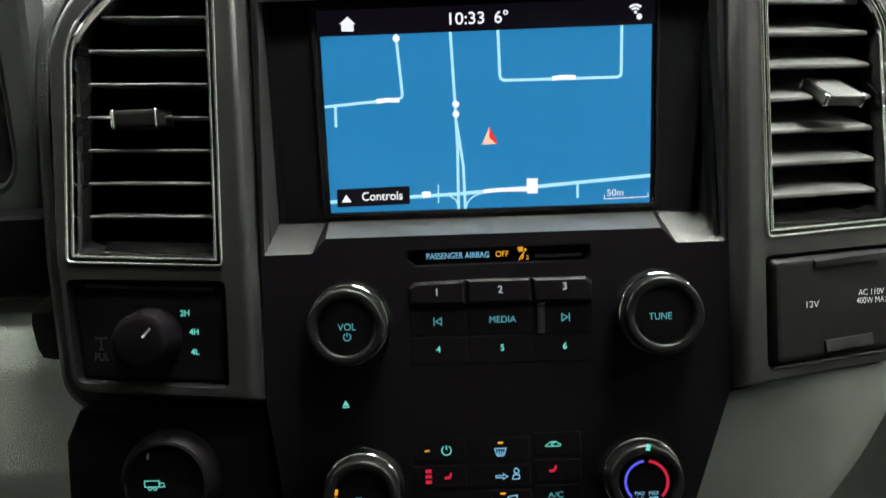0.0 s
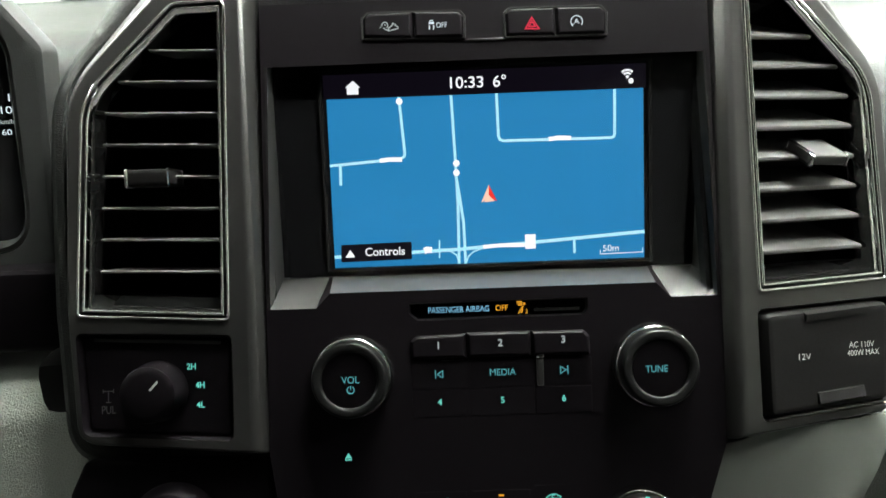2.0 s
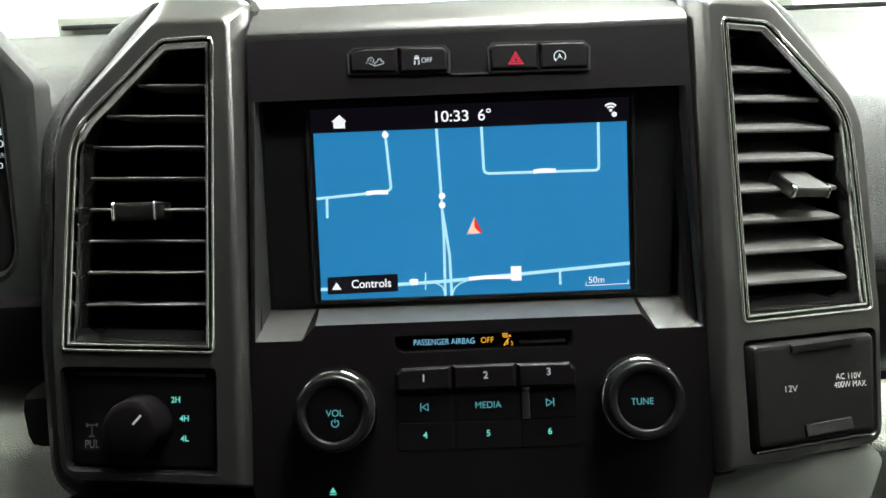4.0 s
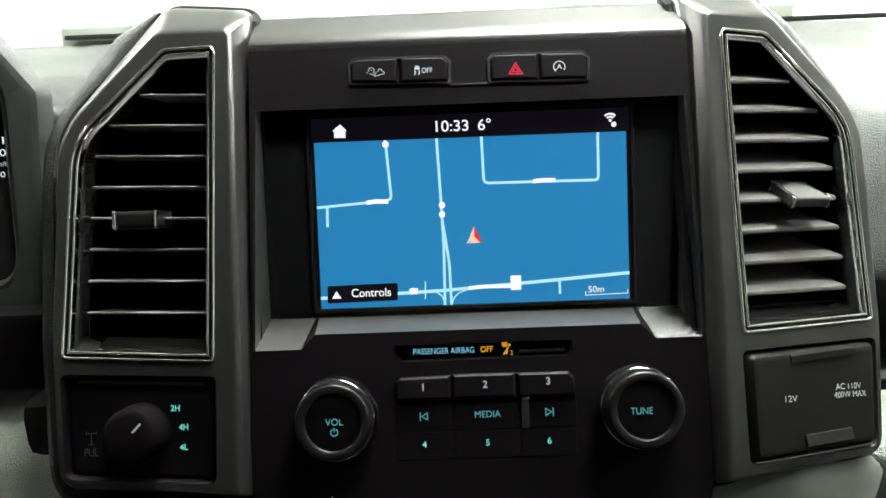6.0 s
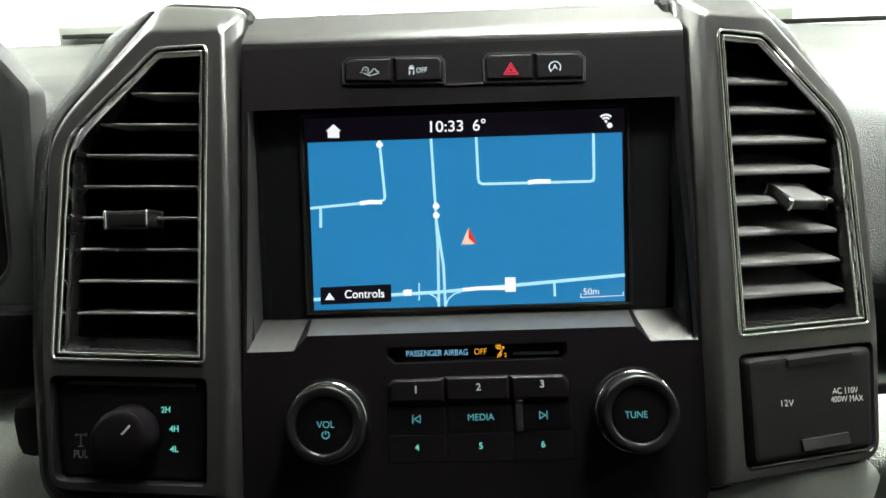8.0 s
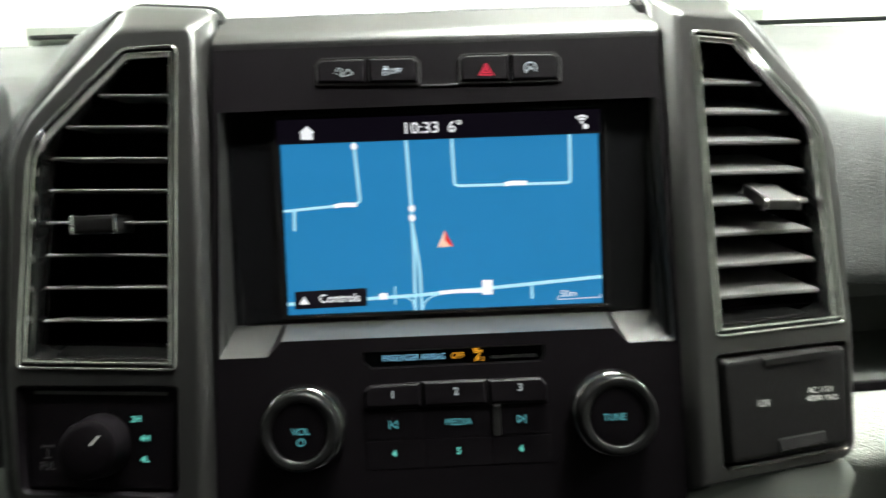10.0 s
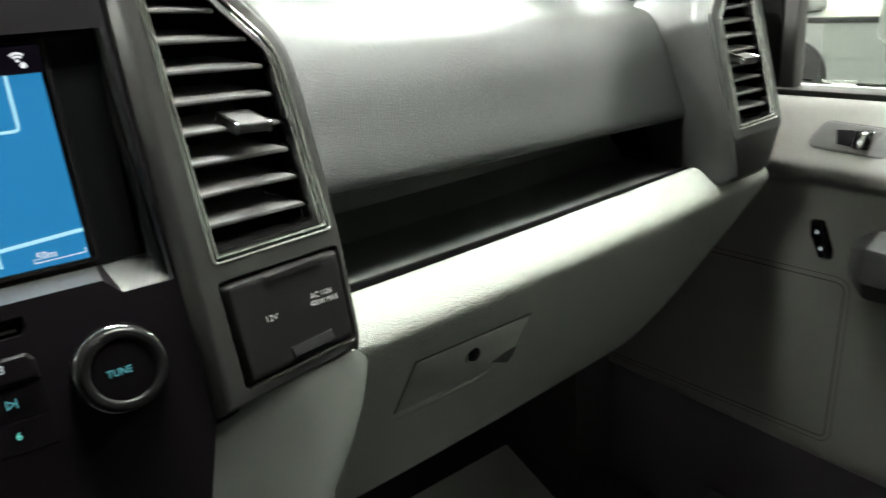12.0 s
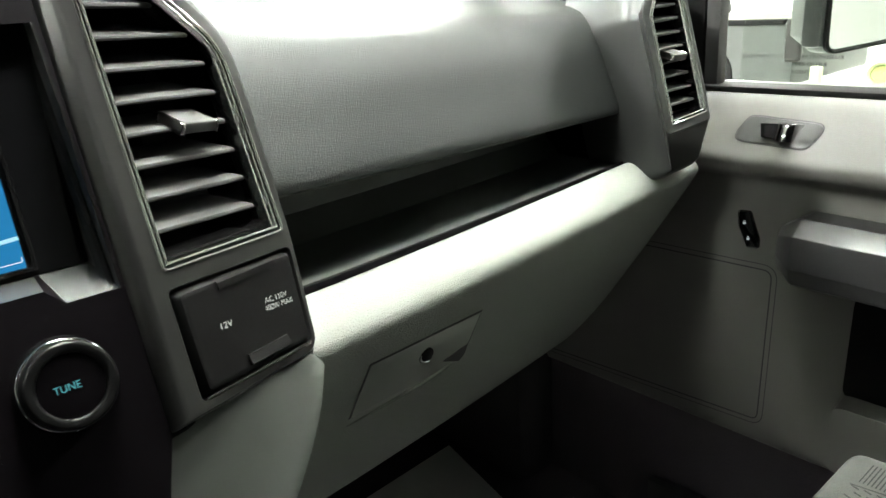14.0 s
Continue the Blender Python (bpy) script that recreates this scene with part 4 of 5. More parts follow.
def vent(name, m, side, outline, rows, tilt, rise, tab, label, group="air vents", depth=0.027, taper=0.004, nose=1.0, lip=1.0):
    ob = thing(name, m, label, "air vent", group)
    y0 = -0.003
    def bead(d0, d1, y, h, n=7):
        return [(inset(outline, d0 + (d1 - d0) * (0.5 - 0.5 * math.cos(math.pi * i / n))), y - h * math.sin(math.pi * i / n)) for i in range(n + 1)]
    part("chrome_trim", wall(bead(0.0, 0.0018, y0, 0.0014), side), CHROME, ob, "thin chrome outline", None, 60)
    part("groove", wall([(inset(outline, 0.0017), y0 - 0.0002), (inset(outline, 0.0032), y0 + 0.0006)], side), BLACK, ob)
    part("chrome_trim", wall(bead(0.0030, 0.0048, y0 + 0.0006, 0.0015) + [(inset(outline, 0.0049), y0 + 0.0010), (inset(outline, 0.0056), y0 + 0.0022)], side), CHROME, ob, "inner chrome bevel", None, 40)
    # A polished lip slopes into the duct along the outer side and the bottom.
    mid, low = sum(p[0] for p in outline) / len(outline), min(p[1] for p in outline)
    tube = []
    for u, v in inset(outline, 0.0064):
        outer = lip * max(0, min(1, (0.050 - v) / 0.012)) * max(0, min(1, (u - mid) / 0.012))
        under = lip * max(0, min(1, (low + 0.022 - v) / 0.010))
        tube.append((u - 0.0020 * outer, v + 0.0058 * under))
    part("lip", wall([(inset(outline, 0.0055), y0 + 0.0021), (inset(outline, 0.0059), y0 + 0.0024), (tube, y0 + 0.0125)], side), LIP_GLOSS, ob, "polished dark lip of the duct", None, 40)
    part("duct", join(wall([(tube, y0 + 0.0124), (tube, 0.05)], side), sheet([tube], 0.05, side)), BLACK, ob, "black duct behind the vanes")
    for v in rows:
        a, b = wide_at(inset(outline, 0.0075), v)
        a2, b2 = wide_at(inset(outline, 0.0075), min(v + rise, max(p[1] for p in outline) - 0.009))
        trim = 0.0026 * lip if v < 0.045 else 0.0
        b, b2 = b - trim, b2 - trim
        sec = [(y, z * nose) for y, z in ((0.0, 0.0), (0.0006, -0.0013), (0.0020, -0.0016), (depth, -0.0008), (depth, 0.0008), (0.0020, 0.0014), (0.0006, 0.0012))]
        ct, st = math.cos(radians(tilt)), math.sin(radians(tilt))

        def end(u, back, w):
            return [(side * (u + (back - u) * (y / depth)), 0.002 + y * ct - z * st, v + w + y * st + z * ct) for y, z in sec]
        part("slat", loft([end(a, a, 0), end(b, min(b, b2) - taper, 0.036 * (b - a))]), SLAT, ob)
    ul, ur, vc, dep, hh, thick = tab
    lo, hi = min(side * ul, side * ur), max(side * ul, side * ur)
    # Tilted tabs take lighter plastic for the light on their tops.
    t = part("adjuster", box_bm(lo, hi, -0.0115, 0.012, -hh, hh, min(0.0024, hh * 0.6), 4), PLATE_GREY if dep > 10 else DARK, ob, "dark adjuster tab with chrome ends", pose(0, 0.002, vc, dep))
    for u, w in ((lo + 0.0002, thick), (hi - 0.0002, 0.0006)):
        path = [Vector((u, yy, zz)) for yy, zz in rounded([(-0.0118, -hh - 0.0002), (0.010, -hh - 0.0002), (0.010, hh + 0.0002), (-0.0118, hh + 0.0002)], 0.0018, 4)]
        centre = Vector((u, -0.0009, 0))
        rings = []
        for p in path:
            out = (p - centre).normalized()
            rings.append([p + out * (0.0008 * math.cos(q * math.pi / 4)) + Vector((w * math.sin(q * math.pi / 4), 0, 0)) for q in range(8)])
        part("cap", loft(rings + rings[:1], False, False), CHROME, t, "bright chrome end loop", None, 70)
    return ob


vent("air_vent", POD[1], 1, VENT, [0.0735 - 0.0167 * i for i in range(8)], 30, 0.010, (0.0465, 0.0685, 0.0115, 34, 0.0031, 0.0013), "air vent with grey slats and a chrome rim", depth=0.030, taper=0.012)
vent("air_vent", POD[-1], -1, VENT_L, [0.0763 - 0.0171 * i for i in range(8)], 6, 0.002, (0.0418, 0.0640, 0.0080, 6, 0.0046, 0.0009), "air vent with closed-looking black slats and a chrome rim", depth=0.022, nose=0.6)

# The socket cover in the right pillar.
cover = thing("socket_cover", POD[1], "black hinged power socket cover with pale lettering", "socket cover")
LID = [(0.0125, -0.1318), (0.0915, -0.1268), (0.0955, -0.0685), (0.0125, -0.0725)]


def lid_ring(d, r):
    return rounded(inset(LID, d), r, 5)


part("lid", loft([flat(lid_ring(0.0066, 0.002), -0.0058), flat(lid_ring(0.0060, 0.002), -0.0058), flat(lid_ring(0.0044, 0.003), -0.0054), flat(lid_ring(0.0026, 0.004), -0.0030), flat(lid_ring(0.0019, 0.004), 0.001), flat(lid_ring(0.0017, 0.004), 0.006)]), DARK, cover, "black lid with rounded edges")
part("hinge", loft([[(0.0385 + 0.0392 * t, y, -0.0780 + 0.0028 * t + dz) for y, dz in ((-0.0072, -0.0018), (-0.0074, 0.0016), (-0.0040, 0.0034), (0.0, 0.0034), (0.0, -0.0018))] for t in (0, 1)]), DARK, cover, "raised hinge bar")
part("pull_tab", loft([[(0.0440 + 0.0285 * t, y, -0.1205 + 0.0022 * t + dz) for y, dz in ((-0.0062, -0.0032), (-0.0078, -0.0026), (-0.0066, 0.0028), (-0.0052, 0.0034), (-0.003, 0.0), (-0.003, -0.0032))] for t in (0, 1)]), DARK, cover, "dark finger tab")
# Highlight of the lid's lower edge drawn as a silver ribbon.
part("lip", stroke([[(0.016, -0.1302), (0.055, -0.1276), (0.0885, -0.1252)]], 0.0007, -0.0034), SILVER, cover, "thin bright line for the highlight on the lower edge")
lettering("lettering", "12V", 0.0365, -0.0985, 0.0033, PRINT, cover, -0.0064, 0.0074)
lettering("lettering", "AC 110V", 0.0725, -0.0938, 0.0031, PRINT, cover, -0.0064, 0.0158)
lettering("lettering", "400W MAX", 0.0733, -0.0981, 0.0031, PRINT, cover, -0.0064, 0.0200)

# The four-wheel-drive switch in the left pillar.
LID_M = [(-0.0125, -0.1318), (-0.0915, -0.1268), (-0.0953, -0.0728), (-0.0125, -0.0765)]
sw = thing("drive_switch_panel", POD[-1], "black drive mode switch panel with a rotary knob", "switch panel")
part("plate", loft([flat(rounded(inset(LID_M, d), r, 5), y) for d, r, y in ((0.0038, 0.003, 0.0015), (0.0032, 0.003, 0.0015), (0.0022, 0.004, 0.0019), (0.0018, 0.004, 0.0030), (0.0018, 0.004, 0.0070))]), BLACK, sw)
# Flat paler line stands for the light caught by the top bevel.
part("top_glint", stroke([[(-0.0870, -0.0770), (-0.0195, -0.0806)]], 0.0018, 0.0006), PLATE_GREY, sw, "graphite line for the light on the top bevel")
part("bottom_bevel", stroke([[(-0.0860, -0.1293), (-0.045, -0.1318)]], 0.0005, 0.0), ARM, sw)
lettering("lettering", "2H", -0.0355, -0.0927, 0.0030, MINT, sw, 0.0008, 0.0048, bold=0.0001)
lettering("lettering", "4H", -0.0310, -0.1026, 0.0030, MINT, sw, 0.0008, 0.0048, bold=0.0001)
lettering("lettering", "4L", -0.0310, -0.1130, 0.0030, MINT, sw, 0.0008, 0.0044, bold=0.0001)
lettering("lettering", "PUL", -0.0799, -0.1142, 0.0042, PRINT_DIM, sw, 0.0008, 0.0074)
part("axle_icon", stroke([[(-0.0826, -0.1042), (-0.0772, -0.1042)], [(-0.0799, -0.1042), (-0.0799, -0.1098)], [(-0.0814, -0.1100), (-0.0784, -0.1100)], [(-0.0826, -0.1032), (-0.0826, -0.1052)], [(-0.0772, -0.1032), (-0.0772, -0.1052)]], 0.0005, 0.0008), PRINT_DIM, sw)
kb = part("knob", lathe([(0.0160, 0.0015), (0.0160, 0.0), (0.0152, -0.003), (0.0147, -0.0115), (0.0142, -0.0133), (0.0128, -0.0143), (0.0105, -0.0147), (0.0004, -0.0148)], 56), BLACK, sw, "black rotary knob", pose(-0.0535, 0, -0.1050))
part("pointer", stroke([[(0.0020, 0.0025), (0.0062, 0.0070)]], 0.0011, -0.0150), PRINT, kb, "pale pointer line")
# Lower switch panel with the trailer brake dial.
lo = thing("brake_dial_panel", FACE, "black lower panel with a trailer brake dial", "switch panel")
part("panel", prism(rounded([(-0.228, -0.30), (-0.1125, -0.30), (-0.1215, -0.1425), (-0.222, -0.1425), (-0.230, -0.16)], 0.004, 3), 0.008, 0.03, 0.002), BLACK, lo)
dial = part("dial", lathe([(0.0260, 0.008), (0.0255, 0.002), (0.0225, -0.004), (0.0210, -0.0046), (0.0200, -0.003), (0.0004, -0.002)], 56), BLACK, lo, "black ringed dial", pose(-0.173, 0, -0.1805))
part("pointer", stroke([[(-0.0085, 0.0135), (-0.0080, 0.0165)]], 0.0013, -0.0036), PRINT, dial, "pale pointer mark")
part("trailer_icon", stroke([[(-0.0105, 0.0022), (-0.0030, 0.0022), (-0.0030, -0.0010), (-0.0105, -0.0010), (-0.0105, 0.0022)], [(-0.0030, 0.0010), (-0.0008, 0.0010), (0.0000, -0.0010), (-0.0030, -0.0010)], arc(-0.0078, -0.0018, 0.0009, 0, 360, 8), arc(-0.0052, -0.0018, 0.0009, 0, 360, 8)], 0.0005, -0.0036), MINT, dial, "mint trailer pictogram")

# Rolled skin round the pillars.
for side in (1, -1):
    full = []
    for (a, b), (c, d) in zip(POD_OUT, POD_OUT[1:] + POD_OUT[:1]):
        n = max(1, int(math.hypot(c - a, d - b) / 0.008))
        full += [(a + (c - a) * i / n, b + (d - b) * i / n) for i in range(n)]
    keep = [not (p[0] < 0.02 and p[1] < 0.10) and not (p[0] < 0.050 and p[1] > 0.05) for p in full]
    start = next(i for i in range(len(full)) if keep[i] and not keep[i - 1])
    dense = []
    while keep[(start + len(dense)) % len(full)]:
        dense.append(full[(start + len(dense)) % len(full)])
    rows = []
    for off, yy in ((-0.004, 0.03), (0.0006, 0.016), (0.003, 0.0135), (0.008, 0.015), (0.0135, 0.021), (0.019, 0.032), (0.024, 0.048), (0.027, 0.07), (0.027, 0.11)):
        loop = []
        for i, p in enumerate(dense):
            t = Vector(dense[min(i + 1, len(dense) - 1)]) - Vector(dense[max(i - 1, 0)])
            nrm = Vector((t.y, -t.x)).normalized()
            k = max(0, min(1, (p[1] - 0.055) / 0.04))
            slim = (1 - 0.35 * k) * (min(1, 0.1 + (len(dense) - 1 - i) / 4) if p[1] > 0.06 else 1)
            loop.append((side * (p[0] + nrm.x * off * slim), 0.0135 + (yy - 0.0135) * (1 - 0.8 * k) + 0.006 * max(0, min(1, (p[1] - 0.03) / 0.07)), p[1] + nrm.y * off * slim))
        rows.append(loop)
    skin = part("pillar_roll", loft(rows, False, False, False), ROLL, dash, "black grained roll of skin round the vent pillar", POD[side])

# ---- instruments ----
cl = thing("instrument_cluster", pose(-0.444, 0.05, 1.372, -8, 0, 0), "hooded instrument cluster with white digits", "instrument cluster")
BEZ = rounded(rect(-0.164, 0.164, -0.068, 0.078), 0.030, 8)
part("bezel", wall([(BEZ, 0.004), (inset(BEZ, 0.0015), -0.003), (inset(BEZ, 0.004), -0.004), (inset(BEZ, 0.0065), -0.001), (inset(BEZ, 0.008), 0.006)]), SATIN, cl, "graphite bezel round the instruments")
part("face", sheet([inset(BEZ, 0.007)], 0.0055), SCREEN_GLASS, cl, "black instrument face")
HOOD = rounded([(-0.19, -0.105), (0.178, -0.105), (0.184, 0.058), (0.152, 0.097), (-0.155, 0.100), (-0.19, 0.058)], [0.02, 0.02, 0.012, 0.02, 0.03, 0.02], 6)
part("hood", join(wall([(inset(HOOD, 0.006), -0.006), (inset(HOOD, 0.002), -0.0045), (HOOD, 0.0), (inset(HOOD, -0.001), 0.008), (inset(HOOD, 0.016), 0.03)]), sheet([inset(HOOD, 0.006), inset(BEZ, 0.0005)], -0.006), wall([(inset(BEZ, 0.0005), -0.006), (inset(BEZ, 0.0008), 0.006)])), HOOD_SKIN, cl, "dark grey soft hood")
lettering("digits", "100", 0.1520, 0.0215, 0.0044, WHITE_LIT, cl, 0.0048, 0.0118)
lettering("unit", "km/h", 0.1500, 0.0145, 0.0030, PALE_LIT, cl, 0.0048, 0.0085)
lettering("digits", "60", 0.1490, 0.0080, 0.0036, WHITE_LIT, cl, 0.0048, 0.0062)
part("tick", stroke([[(0.1530, 0.0270), (0.1530, 0.0315)]], 0.0011, 0.0048), WHITE_LIT, cl)

# ---- passenger side ----
# Outer vent on its pod, turned towards the cabin.
POD_O = pose(0.693, 0.020, 1.327, -16, 0, -4)
OUT_V = rounded([(-0.0300, -0.0520), (0.0300, -0.0470), (0.0280, 0.0900), (-0.0080, 0.0900), (-0.0300, 0.0560)], [0.004, 0.004, 0.004, 0.006, 0.010], 5)
OUT_P = rounded([(-0.0310, -0.1040), (0.0300, -0.0990), (0.0430, -0.0480), (0.0400, 0.1150), (-0.0130, 0.1150), (-0.0345, 0.0600)], [0.010, 0.012, 0.02, 0.01, 0.03, 0.03], 6)
OUT_F = rounded([(-0.0360, -0.0590), (0.0340, -0.0540), (0.0345, -0.0450), (0.0330, 0.0980), (-0.0120, 0.0980), (-0.0360, 0.0600)], [0.004, 0.006, 0.02, 0.004, 0.008, 0.012], 6)
op = thing("vent_pod", POD_O, "black moulded pod holding the outer air vent", "trim panel")
part("frame", join(sheet([OUT_F, OUT_V], -0.003), wall([(OUT_F, -0.003), (inset(OUT_F, -0.0015), -0.0026), (inset(OUT_F, -0.002), -0.0015)])), POD_GREY, op, "dark grey frame round the vent", None, 60)
part("body", wall([(inset(OUT_F, -0.002), -0.0015), (inset(OUT_P, 0.0075), 0.012), (inset(OUT_P, 0.0030), 0.020), (inset(OUT_P, 0.0008), 0.028), (OUT_P, 0.038), (OUT_P, 0.11)]), POD_GREY, op, "", None, 60)
vent("air_vent", POD_O, 1, OUT_V, [0.0640 - 0.0138 * i for i in range(8)], 24, 0.006, (-0.014, 0.008, 0.0175, 30, 0.0028, 0.0022), "outer air vent with grey slats and a chrome rim", depth=0.018, lip=0.5)

# The glove box latch in its shallow pocket.
lat = thing("glove_box_latch", pose(0, 0, 0), "grey flush glove box latch with a lock", "latch")
LZ0, LZ1 = 1.128, 1.170


def on_glove(x, z, d=0.0):
    p = lip_bend(x, glove_y(z), z)
    return (p[0], p[1] - d, p[2])


LP = [(0.2595, 1.1370), (0.2734, 1.1772), (0.3889, 1.1733), (0.3755, 1.1330)]
part("paddle", loft([[on_glove(x, z, -0.004) for x, z in LP], [on_glove(x, z, 0.0006) for x, z in LP], [on_glove(x, z, 0.0012) for x, z in inset(LP, 0.0012)]]), GREY_SMOOTH, lat, "smooth grey paddle")
# Dark ribbon for the shadow where the paddle sits below the panel.
GAP = [LP[0], LP[1], LP[2], (0.3790, 1.1440)]
part("shadow_gap", loft([[on_glove(x + dx * k, z + dz * k, 0.0007) for (x, z), (dx, dz) in zip(GAP, ((-0.0024, 0.0), (-0.0016, 0.0022), (0.0016, 0.0022), (0.0010, 0.0)))] for k in (0, 1)], False, False, False), VOID, lat, "dark strip for the shaded gap round the paddle")
c0 = Vector(on_glove(0.3296, 1.1593, 0.0012))
# Black disc for the shaded keyhole, pale crescent for its lit lower wall.
part("lock", lathe([(0.0070, 0.004), (0.0070, -0.0002), (0.0064, -0.0005), (0.0004, -0.0005)], 28), BLACK, lat, "black disc for the shaded hole of the key lock", pose(*c0, 12, 0, 0))
crescent = arc(0, 0, 0.0072, 165, 285, 16) + arc(0.0010, 0.0014, 0.0067, 282, 168, 16)
part("lock_lit_edge", prism(crescent, -0.0014, 0.001, 0.0003), GREY_SMOOTH, lat, "pale crescent for the lit lower wall of the lock", pose(*c0, 12, 0, 0))
# Dark patch on the paddle draws the shaded finger hole.
HOLE = [(0.3510, 1.1430), (0.3720, 1.1330), (0.3770, 1.1375), (0.3795, 1.1470), (0.3680, 1.1462)]
part("finger_hole", loft([[on_glove(x, z, 0.0016) for x, z in HOLE], [on_glove(x, z, 0.0) for x, z in HOLE]]), VOID, lat, "dark patch for the shaded finger hole")
rim_rows = []
for q in range(17):
    t = q / 16
    x, z, fat = 0.2560 + 0.1060 * t, 1.1300 + 0.0005 * t + 0.0040 * max(0, t - 0.8) / 0.2, 0.35 + 0.65 * min(1, t / 0.5)
    rim_rows.append([on_glove(x, z + 0.0026 * fat * math.cos(a), -0.0004 + 0.0026 * fat * math.sin(a)) for a in [math.pi * i / 8 for i in range(9)]])
part("lower_rim", loft(rim_rows), GREY_SMOOTH, lat, "raised rounded lower rim", None, 60)

# Grey trim below the right pillar.
ct = thing("console_side_trim", FACE, "smooth grey trim below the pillar", "trim panel")
LEFT_EDGE = [(-0.1365, 0.1205), (-0.166, 0.112), (-0.198, 0.100), (-0.250, 0.090), (-0.300, 0.080)]
RIGHT_EDGE = [(-0.1345, 0.2175), (-0.1428, 0.2266), (-0.155, 0.2195), (-0.166, 0.2125), (-0.1839, 0.1966), (-0.2052, 0.1745), (-0.250, 0.1735), (-0.300, 0.175)]


def edge_at(line, v):
    for (v0, u0), (v1, u1) in zip(line, line[1:]):
        if v1 <= v <= v0:
            return u0 + (u1 - u0) * (v - v0) / (v1 - v0)
    return line[0][1] if v > line[0][0] else line[-1][1]


grid = []
for q in range(34):
    v = -0.1345 - 0.1655 * q / 33
    a, b = edge_at(LEFT_EDGE, v), edge_at(RIGHT_EDGE, v)
    row = [(a + (b - a) * i / 16, 0.012 + 0.9 * max(0, a + (b - a) * i / 16 - 0.17) ** 1.3 + 0.004 * max(0, (i - 13) / 3) ** 2, v) for i in range(17)]
    grid.append([(a, 0.09, v)] + row + [(b, 0.09, v)])
part("panel", loft(grid, True, True, True), TRIM_GREY, ct, "", None, 50)

# ---- the passenger door ----
door = thing("door_1", pose(0.80, 0, 0), "grey moulded passenger door with an armrest", "door", kind="structure")
DX = 0.0
# Cross-section of the door skin in x and z: rounded shoulder below the window, then the flat panel.
SKIN = smooth_profile([(0.065, 1.292), (0.032, 1.291), (0.014, 1.286), (-0.002, 1.262), (-0.014, 1.236), (-0.019, 1.221), (-0.013, 1.209), (0.003, 1.200), (0.013, 1.189), (0.016, 1.15), (0.012, 1.05), (0.008, 0.95), (0.006, 0.875), (0.02, 0.862)], 5)


def skin_x(z):
    for (x0, z0), (x1, z1) in zip(SKIN, SKIN[1:]):
        if z1 <= z <= z0:
            return x0 + (x1 - x0) * (z - z0) / (z1 - z0) if z0 != z1 else x0
    return 0.0


ys = span(-0.95, 0.36, 24)
part("skin", loft([[(x, yy, z) for x, z in SKIN] + [(0.09, yy, 0.862), (0.09, yy, 1.292)] for yy in ys]), DOOR_SKIN, door, "warm grey moulded skin")
part("window_seal", box_bm(0.018, 0.060, -0.95, 0.30, 1.2880, 1.2950, 0.002), RUBBER, door, "black rubber window seal")
part("frame", join(box_bm(0.03, 0.050, 0.052, 0.070, 1.292, 1.93, 0.004), box_bm(0.03, 0.075, -0.97, -0.93, 1.295, 1.93, 0.004), box_bm(0.0, 0.075, -0.97, 0.05, 1.88, 1.95, 0.004)), SLAT, door, "grey window frame")
part("sail_panel", box_bm(0.03, 0.06, 0.070, 0.34, 1.292, 1.52, 0.004), DARK, door, "dark corner panel ahead of the window")


def on_door(yy, z, out=0.0):
    return (skin_x(z) - out, yy, z)


def door_plate(pts, out0, out1, bev=0.0012):
    return loft([[on_door(a, b, out0) for a, b in pts], [on_door(a, b, out1 - bev * 0.4) for a, b in inset(pts, bev * 0.3)], [on_door(a, b, out1) for a, b in inset(pts, bev)]])


# Inside handle in its oval plate.
PL = rounded([(0.009, 1.2425), (-0.074, 1.2390), (-0.090, 1.2645), (-0.006, 1.2680)], [0.012, 0.014, 0.010, 0.012], 7)
hp = part("handle_plate", door_plate(PL, -0.003, 0.0012, 0.0008), PLATE_GREY, door, "smooth grey handle plate")
part("plate_gap", loft([[on_door(a, b, 0.0008) for a, b in inset(PL, -0.0010)], [on_door(a, b, 0.0010) for a, b in PL]], False, False), VOID, hp, "dark gap round the handle plate")
# Raised black plate gives the handle pocket its shade; no hollow is cut.
part("handle_pocket", door_plate([(-0.0200, 1.2615), (-0.0245, 1.2480), (-0.0460, 1.2460), (-0.0460, 1.2625)], 0.0, 0.0032, 0.0003), BLACK, hp, "black plate for the shade in the handle pocket")
part("pocket_ramp", loft([[on_door(a, b, o) for a, b in ((-0.050, 1.2470), (-0.058, 1.2480), (-0.0665, 1.2630), (-0.050, 1.2630))] for o in (0.0010, 0.0019)]), SLAT, hp, "pale ramp behind the lever")
lever = []
for q in range(9):
    t = q / 8
    rise = 0.0020 + 0.0075 * math.sin(math.pi * (0.10 + 0.75 * t))
    row = [on_door(-0.0400 - 0.0180 * t + 0.002 * (1 - k), 1.2545 + 0.0090 * c, 0.0010 + (rise - 0.0010) * k) for c, k in ((-1, 0.0), (-1, 0.6), (-0.9, 0.92), (-0.5, 1), (0, 1.03), (0.5, 1), (0.9, 0.92), (1, 0.6), (1, 0.0))]
    lever.append(row)
part("lever", loft(lever), DARK_CHROME, hp, "polished curved door release lever", None, 60)
